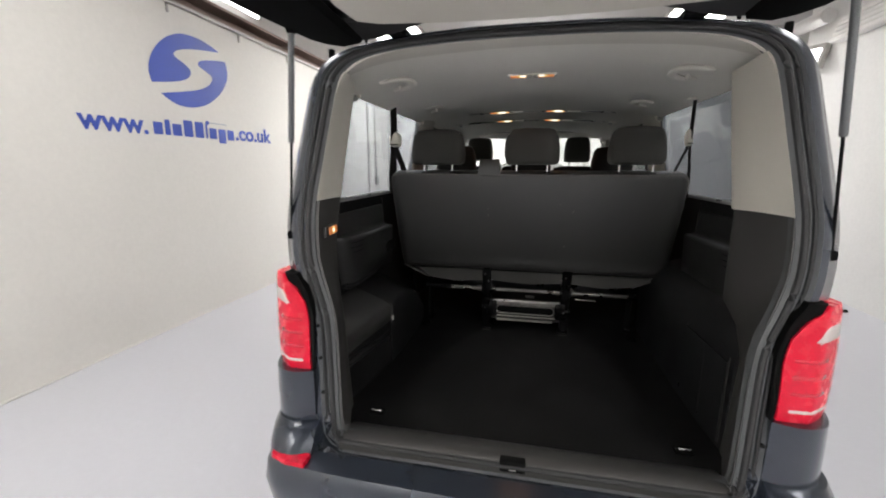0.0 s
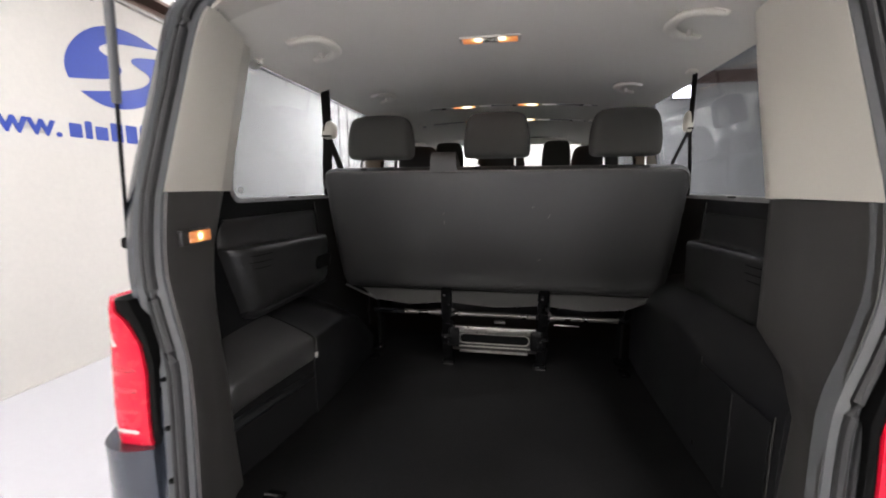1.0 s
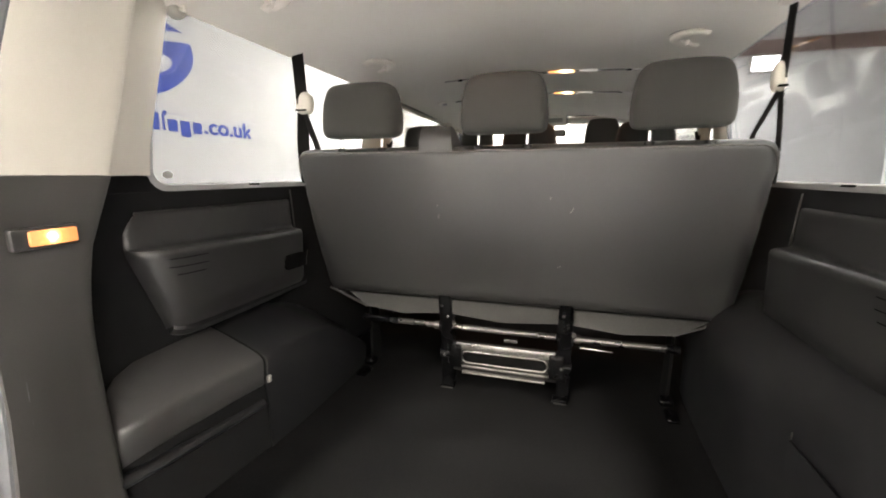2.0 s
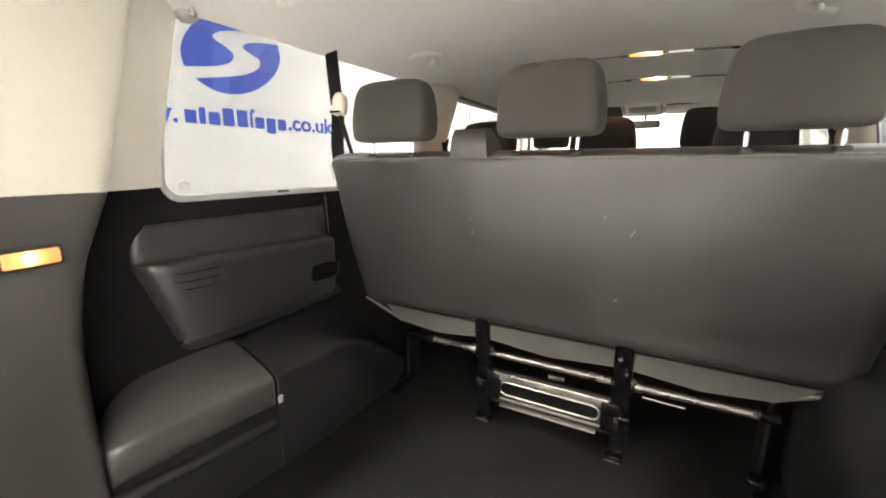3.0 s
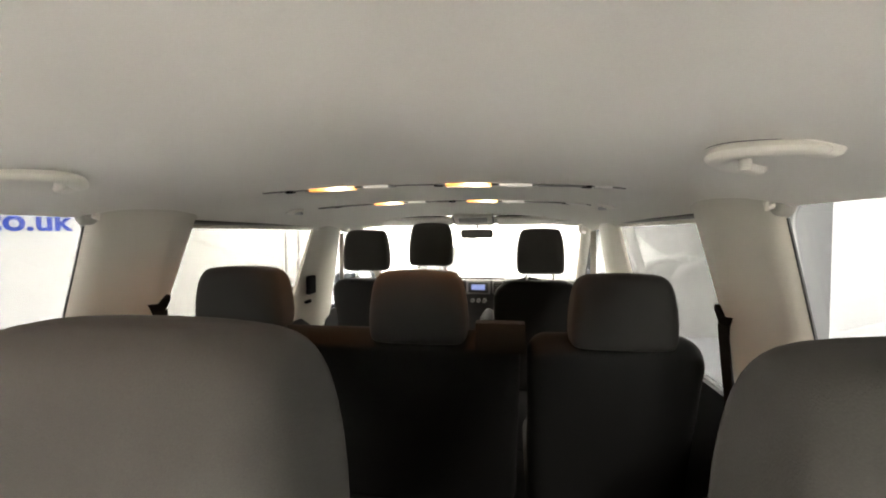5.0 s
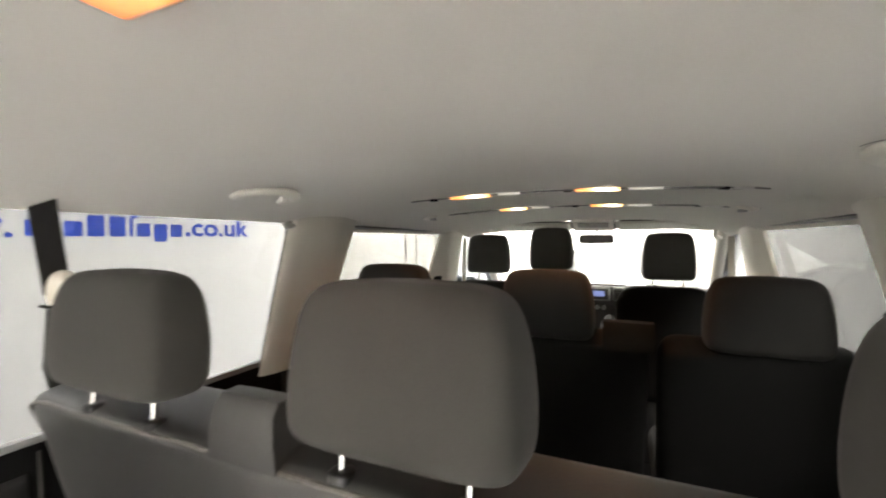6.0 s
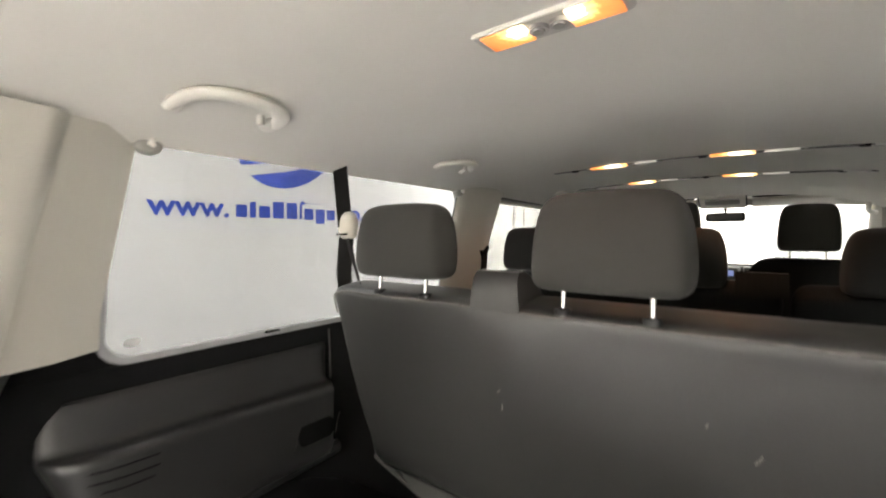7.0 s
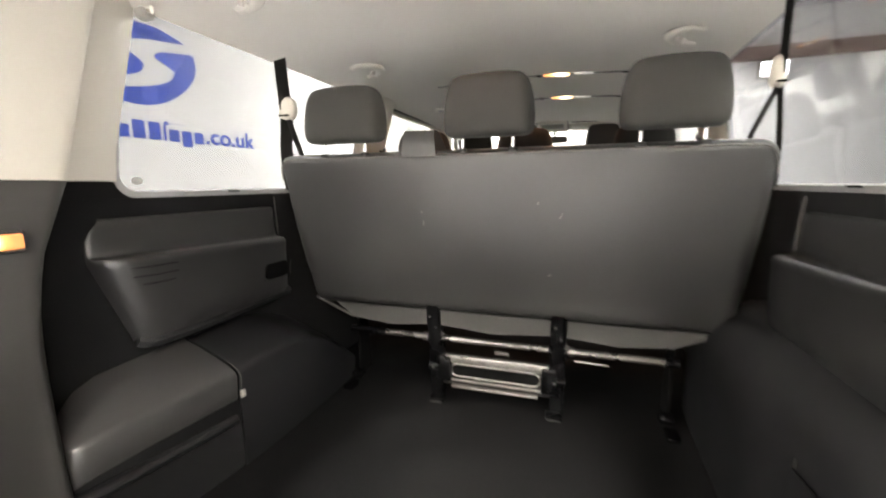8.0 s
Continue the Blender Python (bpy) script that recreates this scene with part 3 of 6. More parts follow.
part("gate_rib", tube([gate_point(-0.68, 0.05, 0.075), gate_point(-0.3, 0.055, 0.074), gate_point(0, 0.055, 0.075), gate_point(0.3, 0.055, 0.074), gate_point(0.68, 0.05, 0.075)], 0.007, 8), BLACK, tailgate)
part("roof_lip", loft([[(x, y, steps([(0.0, 2.021), (0.236, 2.018), (0.483, 2.003)], abs(x)) + 0.034 + dz) for y, dz in ((0.262, 0.0), (0.266, h - 0.005), (0.274, h), (0.300, h + 0.004), (0.330, 0.0))] for x, h in [(-0.425, 0.006), (-0.405, 0.007)] + [(-0.39 + 0.078 * k, 0.008) for k in range(11)] + [(0.405, 0.007), (0.425, 0.006)]]), PAINT, van, "raised roof edge between the hinges")
for s in (-1, 1):
    part("gate_rim", loft([[gate_point(s * x, v, l) for x, l in ((a, 0.09), (a + 0.01, 0.118), ((a + b) / 2, 0.125 + 0.06 * v), (b - 0.012, 0.112 + 0.15 * v), (b, 0.08 + 0.15 * v))] for v, a, b in ((0.02, 0.585, 0.735), (0.08, 0.61, 0.77), (0.3, 0.645, 0.815), (0.62, 0.69, 0.87))]), BLACK, tailgate, "black rubber-edged rim of the tailgate")
    part("gate_corner", loft([[gate_point(s * x, 0.092, 0.088), gate_point(s * x, 0.085, 0.06), gate_point(s * x, vb + 0.01, 0.05), gate_point(s * x, vb, 0.07), gate_point(s * x, vb, lb), gate_point(s * x, vb + 0.02, lb + 0.005)] for x, vb, lb in ((0.34, 0.055, 0.082), (0.40, 0.040, 0.088), (0.47, 0.020, 0.094), (0.55, 0.0, 0.098), (0.64, -0.01, 0.098), (0.71, -0.005, 0.090))]), SEAL, tailgate, "black lower corner of the tailgate")
    part("gate_cable", tube(smooth_path([(s * 0.60, 0.275, 2.035), (s * 0.56, 0.235, 2.068), (s * 0.50, 0.235, 2.062), (s * 0.52, 0.205, 2.055)], 5), 0.006, 8), BLACK, tailgate, "black cable looping to the tailgate")
    hinge = part("hinge", join(rbox((s * 0.470, 0.275, 2.052), (0.07, 0.08, 0.022), 0.006), rbox((s * 0.470, 0.228, 2.072), (0.036, 0.04, 0.06), 0.008, 2, (20, 0, 0))), BLACK, van, "black steel tailgate hinge")
    part("hinge_bolt", tube([(s * 0.495, 0.225, 2.072), (s * 0.445, 0.225, 2.072)], 0.011, 8), STEEL, hinge)
    foot, head = Vector((s * 0.858, 0.125, 1.345)), Vector((s * 0.775, 0.075, 2.03))
    mid = foot.lerp(head, 0.48)
    strut = part("gas_strut", tube([mid, foot.lerp(head, 0.49), head], [0.0085, 0.0102, 0.0102], 12), FLANGE, van, "dark grey gas strut holding the tailgate")
    part("strut_rod", tube([foot, mid], 0.0045, 10), STEEL, strut)
    part("ball_joint", rbox(foot, (0.026, 0.024, 0.03), 0.008), BLACK, strut)
    part("ball_joint", rbox(head, (0.03, 0.03, 0.03), 0.008), BLACK, strut)
    part("roof_plug", rbox((s * 0.735, 0.275, 2.0), (0.02, 0.02, 0.035), 0.005), BLACK, van)
    for z in (1.02, 0.90, 0.77):
        part("frame_plug", rbox((s * (0.72 + 0.08 * (z - 0.77)), 0.024 + lean(z), z), (0.013, 0.012, 0.013), 0.004), BLACK, van)

# ---- wheels ----
def wheel(x, y, s):
    rings = []
    prof = [(0.20, -0.08), (0.21, -0.10), (0.30, -0.11), (0.335, -0.10), (0.345, -0.07), (0.345, 0.07), (0.335, 0.10), (0.30, 0.11), (0.21, 0.10), (0.20, 0.08)]
    for k in range(37):
        a = 2 * math.pi * k / 36
        rings.append([(x + w, y + r * math.cos(a), 0.345 + r * math.sin(a)) for r, w in prof])
    w = part("wheel", loft(rings, True, False), TYRE, van, "black tyre on a silver rim")
    spokes = [tube([(x + s * 0.085, y, 0.345), (x + s * 0.09, y + 0.19 * math.cos(a), 0.345 + 0.19 * math.sin(a))], 0.03, 8, flat=0.6) for a in [2 * math.pi * k / 5 for k in range(5)]]
    part("rim", join(tube([(x + s * 0.07, y + 0.2 * math.cos(2 * math.pi * k / 30), 0.345 + 0.2 * math.sin(2 * math.pi * k / 30)) for k in range(30)], 0.018, 8, True), tube([(x + s * 0.04, y, 0.345), (x + s * 0.1, y, 0.345)], 0.05, 12), *spokes), ALLOY, w)


for s in (-1, 1):
    wheel(s * 0.815, 0.965, s)
    wheel(s * 0.815, 4.25, s)

# ---- cabin floor and threshold ----
part("load_floor", span(-0.86, 0.86, 0.075, 3.45, 0.55, 0.575, 0.004), CARPET, van, "black ribbed rubber load floor")
part("cab_floor", span(-0.86, 0.86, 3.45, 4.5, 0.50, 0.54), CARPET, van)
sill = part("threshold", loft([[(x, y, z) for y, z in ((0.016, 0.585), (0.022, 0.604), (0.036, 0.611), (0.080, 0.607), (0.130, 0.594), (0.158, 0.580), (0.160, 0.576), (0.160, 0.560), (0.016, 0.560))] for x in (-0.655, -0.3, -0.06, 0.06, 0.3, 0.655)]), TRIM_GREY, van, "grey grained plastic load sill")
part("latch_recess", rbox((-0.017, 0.026, 0.592), (0.088, 0.034, 0.044), 0.006), BLACK, sill)
part("latch_hook", tube([(-0.026, 0.016, 0.588), (-0.026, 0.000, 0.588), (-0.006, 0.000, 0.588), (-0.006, 0.016, 0.588)], 0.0035, 8), CHROME, sill)
for s in (-1, 1):
    eye = part("lashing_eye", rbox((s * 0.588, 0.245, 0.578), (0.06, 0.045, 0.010), 0.004), BLACK, van, "black floor mount with a steel lashing loop")
    part("loop", tube([(s * 0.588 - 0.024, 0.245, 0.582), (s * 0.588 - 0.02, 0.232, 0.594), (s * 0.588 + 0.02, 0.232, 0.594), (s * 0.588 + 0.024, 0.245, 0.582)], 0.0035, 8), CHROME, eye)

# ---- headliner ----
LINE_HALF = [(0, 2.029), (0.15, 2.027), (0.3, 2.020), (0.45, 2.010), (0.55, 2.000), (0.64, 1.983), (0.71, 1.962), (0.77, 1.938), (0.808, 1.914)]
LINE = [(-x, z) for x, z in LINE_HALF[:0:-1]] + LINE_HALF


SAG = [(0.8, 0.0), (1.2, 0.004), (1.7, 0.013), (2.05, 0.019), (2.6, 0.018), (3.1, 0.008), (3.4, 0.0)]


def sag(y):
    """How far the middle of the headliner dips at a length."""
    if y <= SAG[0][0]:
        return 0.0
    for (a, u), (b, v) in zip(SAG, SAG[1:]):
        if y <= b:
            return u + (v - u) * (y - a) / (b - a)
    return 0.0


def liner_z(x, y, drop=0.0):
    """Height of the headliner's lower face."""
    x = abs(x)
    for (a, u), (b, v) in zip(LINE_HALF, LINE_HALF[1:]):
        if x <= b:
            z = u + (v - u) * (x - a) / (b - a)
            break
    return z - drop - sag(y) * max(0.0, 1 - (x / 0.8) ** 2)


def line_row(y, drop):
    return [(x, y, liner_z(x, y, drop)) for x, z in LINE]


open_top = [(0.7, 1.885), (0.684, 1.927), (0.643, 1.959), (0.596, 1.979), (0.538, 1.992), (0.449, 2.005), (0.337, 2.012), (0.165, 2.019), (0.0, 2.021)]
open_row = [(-x, 0.05 + lean(z), z) for x, z in open_top] + [(x, 0.05 + lean(z), z) for x, z in open_top[-2::-1]]


def toward(t, dy):
    r0, r1 = open_row, line_row(0, 0)
    return [(a[0] * (1 - t) + b[0] * t, a[1] + dy, a[2] * (1 - t) + b[2] * t) for a, b in zip(r0, r1)]


part("header_trim", sheet([[(x, y, z + 0.007) for x, y, z in open_row], toward(0.30, 0.03), toward(0.58, 0.07), toward(0.78, 0.11)], 0.008), CREAM, van, "pale trim above the tailgate opening")
part("headliner", sheet([toward(0.78, 0.11), toward(0.93, 0.17), toward(1.0, 0.24)] + [line_row(y, d) for y, d in ((0.8, 0), (1.2, 0), (1.7, 0), (2.05, 0.001), (2.3, 0.003), (2.6, 0.005), (3.1, 0.014), (3.4, 0.028), (3.60, 0.045))], 0.008), HEADCLOTH, van, "pale grey cloth headliner")

# ---- pillar trims ----
def curve(keys):
    """A value that runs through (z, value) keys in straight steps."""
    def f(z):
        if z <= keys[0][0]:
            return keys[0][1]
        for (a, u), (b, v) in zip(keys, keys[1:]):
            if z <= b:
                return u + (v - u) * (z - a) / (b - a)
        return keys[-1][1]
    return f


open_x = curve([(z, x) for x, z in OPEN_KEYS[2:-2]])
edge_x = curve([(0.55, 0.715), (0.95, 0.73), (1.10, 0.75), (1.30, 0.772), (1.47, 0.778), (1.95, 0.735)])
edge_y = curve([(0.55, 0.275), (0.80, 0.264), (0.95, 0.262), (1.09, 0.268), (1.20, 0.280), (1.31, 0.304), (1.47, 0.371), (1.60, 0.397), (1.80, 0.440), (1.95, 0.475)])
win_y = curve([(1.40, 0.545), (1.55, 0.547), (1.90, 0.600), (1.95, 0.61)])


duct_y = curve([(1.0, 0.40), (1.46, 0.41), (1.70, 0.485), (1.93, 0.55)])


def pillar_row(s, z, end_x, end_y, tuck):
    ox, ex, ey = open_x(z), edge_x(z), edge_y(z)
    oy = 0.04 + lean(z)
    ex = max(ex, ox + 0.012)
    if s > 0:
        k = max(0.0, min(1.0, (z - 1.0) / 0.12))
        ex, ey = ex + (0.712 - ex) * k, ey + (duct_y(z) - ey) * k
        end_y = max(end_y, ey + 0.06)
    pts = [(ox + tuck, oy), (ox + 0.004, oy + 0.030), ((ox + ex) / 2 + 0.008, (oy + 0.03 + ey) / 2), (ex - 0.003, ey - 0.035), (ex - 0.0005, ey - 0.016), (ex + 0.001, ey - 0.006), (ex + 0.005, ey + 0.002), (ex + 0.014, ey + 0.008), (ex + 0.030, ey + 0.016), (ex * 0.5 + end_x * 0.5, ey * 0.45 + end_y * 0.55), (end_x, end_y)]
    return [(s * x, y, z) for x, y in pts]


SILL_Z = 1.425
SEAM = {-1: 1.472, 1: 1.450}
for s in (-1, 1):
    side = "left" if s < 0 else "right"
    part("rear_pillar_trim", sheet([pillar_row(s, z, side_x(z) + 0.004, win_y(z), 0.007) for z in (SEAM[s], 1.50, 1.55, 1.62, 1.70, 1.78, 1.85, 1.90, 1.935)], 0.008), CREAM, van, "pale grey moulded pillar trim beside the opening")
    part("rear_pillar_lower", sheet([pillar_row(s, z, 0.872, edge_y(z) + 0.045, -0.002) for z in (0.576, 0.66, 0.75, 0.85, 0.95, 1.05, 1.12, 1.19, 1.26, 1.32, 1.38, 1.43, SEAM[s] - 0.002)], 0.008), TRIM_GREY, van, "dark grey grained lower pillar trim")
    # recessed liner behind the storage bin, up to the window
    part("side_liner", sheet([[(s * 0.872, y, 0.575), (s * 0.874, y, 1.0), (s * 0.880, y, 1.38), (s * 0.885, y, SILL_Z), (s * 0.905, y, SILL_Z + 0.004)] for y in (0.33, 0.6, 0.9, 1.2, 1.5, 1.80)], 0.008), SHADED_LINER if s < 0 else PLASTIC, van, "dark side lining below the window")
    part("corner_lining", sheet([[(s * (side_x(z) + 0.006), y, z) for y in (0.34, 0.45, 0.52, 0.57, 0.60)] for z in (SILL_Z - 0.03, SILL_Z + 0.004, 1.440)] + [[(s * (side_x(1.476) + 0.006), y, 1.476) for y in (0.34, 0.42, 0.48, 0.51, 0.532)]], 0.006), SHADED_LINER if s < 0 else PLASTIC, van, "dark lining under the window corner")
    part("side_panel", sheet([[(s * 0.85, y, 0.575), (s * 0.862, y, 1.0), (s * 0.868, y, 1.25), (s * 0.878, y, 1.385), (s * 0.90, y, 1.395)] for y in (1.80, 2.0, 2.5, 3.0, 3.28)], 0.008), PLASTIC, van, "dark door lining")
    part("cab_door_panel", sheet([[(s * 0.84, y, 0.55), (s * 0.85, y, 1.0), (s * 0.86, y, 1.22), (s * 0.885, y, 1.365)] for y in (3.28, 3.6, 4.0, 4.45)], 0.01), PLASTIC, van)

    # window frames and panes
    def frame_ring(y0, y1, z0, z1, r, grow, out, slant):
        ring = []
        for a, b in round_rect(y1 - y0 + 2 * grow, z1 - z0 + 2 * grow, r + max(grow, 0), 5):
            z = (z0 + z1) / 2 + b
            ring.append((s * (side_x(z) + out), (y0 + y1) / 2 + a + slant * (z - 1.43), z))
        return ring

    def window(y0, y1, z0, z1, slant0, name, label):
        pane = part(name, loft([frame_ring(y0, y1, z0, z1, 0.05, 0.012, 0.013, slant0), frame_ring(y0, y1, z0, z1, 0.05, 0.012, 0.009, slant0)]), TINTED if name == "rear_side_window" else TINTED_DARK, van, label)
        pane.visible_shadow = False
        part("window_frame", loft([frame_ring(y0, y1, z0, z1, 0.05, 0.045, 0.03, slant0), frame_ring(y0, y1, z0, z1, 0.05, 0.022, 0.0, slant0), frame_ring(y0, y1, z0, z1, 0.05, 0.004, -0.002, slant0),
                                   frame_ring(y0, y1, z0, z1, 0.05, 0.0, 0.004, slant0), frame_ring(y0, y1, z0, z1, 0.05, 0.002, 0.012, slant0), frame_ring(y0, y1, z0, z1, 0.05, 0.045, 0.034, slant0)] + [frame_ring(y0, y1, z0, z1, 0.05, 0.045, 0.03, slant0)], caps=False), SEAL_PALE, pane)
        return pane

    w3 = window(0.560, 1.762, 1.446, 1.915, 0.03, "rear_side_window", "tinted rear side window with a pale frame")
    ws = window(2.020, 3.09, 1.395, 1.895, 0.0, "sliding_door_window", "tinted sliding-door window")
    part("window_catch", rbox((s * (side_x(1.44) - 0.006), 0.945, 1.440), (0.012, 0.045, 0.006), 0.003), BLACK, w3, "small black catch")
    if s < 0:
        part("glass_mark", loft([[(s * (side_x(1.472) + dx), 0.612 + 0.017 * math.cos(2 * math.pi * k / 16), 1.473 + 0.011 * math.sin(2 * math.pi * k / 16)) for k in range(16)] for dx in (0.0075, 0.0085)]), MARK, w3, "faint oval maker mark etched in the glass")
    # centre pillar trim between the two windows
    def post_row(z):
        x = side_x(z)
        y0, y1 = 1.735 + 0.13 * (z - 1.6), 2.035 + 0.30 * max(0, z - 1.6)
        return [(s * (x - 0.004), y0, z), (s * (x - 0.016), y0 + 0.012, z), (s * (x - 0.026), y0 + 0.05, z), (s * (x - 0.033), y0 + 0.105, z), (s * (x - 0.035), y0 + 0.112, z), (s * (x - 0.044), y0 + 0.180, z), (s * (x - 0.047), y0 + 0.215, z), (s * (x - 0.044), y0 + 0.228, z), (s * (x - 0.030), y1 - 0.03, z), (s * (x - 0.022), y1 - 0.015, z), (s * (x + 0.012), y1, z)]
    part("centre_pillar_trim", sheet([post_row(z) for z in (1.395, 1.45, 1.55, 1.65, 1.75, 1.83, 1.88, 1.91)] + [[(s * (side_x(1.93) - 0.035 - 0.03 * math.sin(math.pi * k / 10)), 1.775 + 0.37 * k / 10, 1.947) for k in range(11)]], 0.008), CREAM, van, "pale grey pillar trim with a flared head")
    # thin dark tube drawn for the window seal's shadow beside the pillar
    part("seal_shadow_line", tube([(s * (side_x(z) - 0.007), 1.729 + 0.13 * (z - 1.6), z) for z in (1.42, 1.55, 1.7, 1.8, 1.885)], 0.0032, 6), SEAL, van)
    part("pillar_belt_slot", loft([[(s * (side_x(z) - 0.056), y, z) for y, z in ((1.935, 1.652), (1.975, 1.648), (2.012, 1.672), (2.020, 1.66), (2.004, 1.628), (1.99, 1.60), (1.965, 1.60))], [(s * (side_x(z) - 0.012), y, z) for y, z in ((1.935, 1.652), (1.975, 1.648), (2.012, 1.672), (2.020, 1.66), (2.004, 1.628), (1.99, 1.60), (1.965, 1.60))]]), BLACK, van)
    part("pillar_belt", strap([(s * (side_x(1.62) - 0.056), 1.985, 1.625), (s * (side_x(1.5) - 0.062), 1.985, 1.50), (s * (side_x(1.40) - 0.066), 1.985, 1.385)], 0.05, 0.003, (0, 1, 0)), BELT, van, "black seat belt below its slot")
    part("front_pillar_trim", sheet([[(s * (side_x(z) + 0.005), 3.0 + 0.38 * max(-0.5, z - 1.8), z), (s * (side_x(z) - 0.006), 3.006 + 0.38 * max(-0.5, z - 1.8), z), (s * (side_x(z) - 0.012), 3.07 + 0.2 * max(-0.5, z - 1.8), z), (s * (side_x(z) - 0.030), 3.12, z), (s * (side_x(z) - 0.036), 3.14, z), (s * (side_x(z) - 0.038), 3.25, z), (s * (side_x(z) - 0.028), 3.36, z), (s * (side_x(z) + 0.01), 3.42, z)] for z in (1.26, 1.35, 1.45, 1.6, 1.7, 1.8, 1.87, 1.93)], 0.008), CREAM, van, "pale trim behind the front door")
    part("screen_pillar_trim", tube([(s * 0.775, 3.60, 1.935), (s * 0.79, 3.75, 1.865), (s * 0.83, 4.15, 1.61), (s * 0.86, 4.50, 1.36)], 0.036, 10, flat=0.8), CREAM, van)
    rail = part("door_rail", span(s * 0.796, s * 0.812, 2.12, 3.12, 1.900, 1.924, 0.003), STRIPGREY, van, "black guide rail above the sliding window")
    part("rail_cover", span(s * 0.803, s * 0.830, 2.12, 3.12, 1.884, 1.897, 0.003), CREAM, rail, "pale rail cover")
    part("rail_groove", span(s * 0.7945, s * 0.80, 2.12, 3.12, 1.907, 1.915, 0.001), BLACK, rail)
    # coat hooks at the window's upper corners
    for hy in (0.625, 1.775):
        hook = part("coat_hook", loft([[(s * (0.815 - dx), hy + r * math.cos(2 * math.pi * k / 18), 1.909 + 0.8 * r * math.sin(2 * math.pi * k / 18)) for k in range(18)] for dx, r in ((0.0, 0.028), (0.012, 0.027), (0.020, 0.023), (0.024, 0.016))]), HOOKGREY, van, "grey round coat hook")
        part("hook_pin", tube([(s * 0.795, hy, 1.912), (s * 0.778, hy, 1.905), (s * 0.776, hy, 1.918)], 0.006, 8), HANDLE, hook)

    # grab handles under the headliner
    def grab(y0, y1, x, bow=0.562, off=0.017):
        drop = curve([(1.7, 0.0), (2.05, 0.001), (2.3, 0.003), (2.6, 0.005), (3.1, 0.014)])

        def hz(xx):
            return liner_z(xx, (y0 + y1) / 2, drop((y0 + y1) / 2))
        path = [(0.662, y0 - 0.002), (0.645, y0), (bow + 0.038, y0 + 0.012), (bow + 0.010, y0 + 0.045), (bow, (y0 + y1) / 2), (bow + 0.010, y1 - 0.045), (bow + 0.038, y1 - 0.012), (0.635, y1), (0.652, y1 + 0.002)]
        pts = smooth_path([(s * (a + x), b, hz(a + x) - off) for a, b in path], 4)
        n = len(pts) - 1
        g = part("grab_handle", tube(pts, [0.008 + 0.0125 * math.sin(math.pi * i / n) ** 0.6 for i in range(n + 1)], 14, flat=0.62), HANDLE, van, "pale moulded grab handle")
        # dark tube drawn on the headliner for the handle's contact shadow
        hug = [Vector((p.x - s * (0.014 + 0.006 * math.sin(math.pi * i / n)), p.y, hz(max(0.0, abs(p.x) - 0.018)) - 0.0035)) for i, p in enumerate(pts)]
        part("handle_shadow", tube(hug, 0.0046, 6), SEAL, g, "dark tube in place of the shadow along the folded handle")
        part("handle_screw", tube([(s * (0.634 + x), y1 - 0.040, hz(0.634 + x) - 0.004), (s * (0.634 + x), y1 - 0.040, hz(0.634 + x) - off - 0.012)], 0.0085, 12), HANDLE, g)
        for yy in (y0 + 0.006, y1 - 0.006):
            part("handle_mount", rbox((s * (0.655 + x), yy, hz(0.655 + x) - 0.008), (0.05, 0.036, 0.026), 0.010, 3, (0, s * 14, 0)), HANDLE, g)

    grab(0.618, 0.822, 0.0)
    grab(1.446, 1.612, 0.0, 0.584, 0.014)
    # round folding hook over the middle row
    hz = liner_z(0.648, 2.54, 0.005)
    knob = part("roof_hook", tube([(s * 0.648, 2.54, hz), (s * 0.645, 2.54, hz - 0.012), (s * 0.643, 2.54, hz - 0.020)], [0.036, 0.034, 0.022], 20), HANDLE, van, "pale round folding roof hook")
    part("hook_gap", tube([(s * 0.648 + 0.038 * math.cos(2 * math.pi * k / 20), 2.54 + 0.038 * math.sin(2 * math.pi * k / 20), liner_z(0.648 + s * 0.038 * math.cos(2 * math.pi * k / 20), 2.54, 0.005) - 0.003) for k in range(20)], 0.005, 6, True), SEAL, knob)
    part("hook_tongue", rbox((s * 0.628, 2.535, hz - 0.020), (0.030, 0.022, 0.012), 0.004), SILVER, knob)


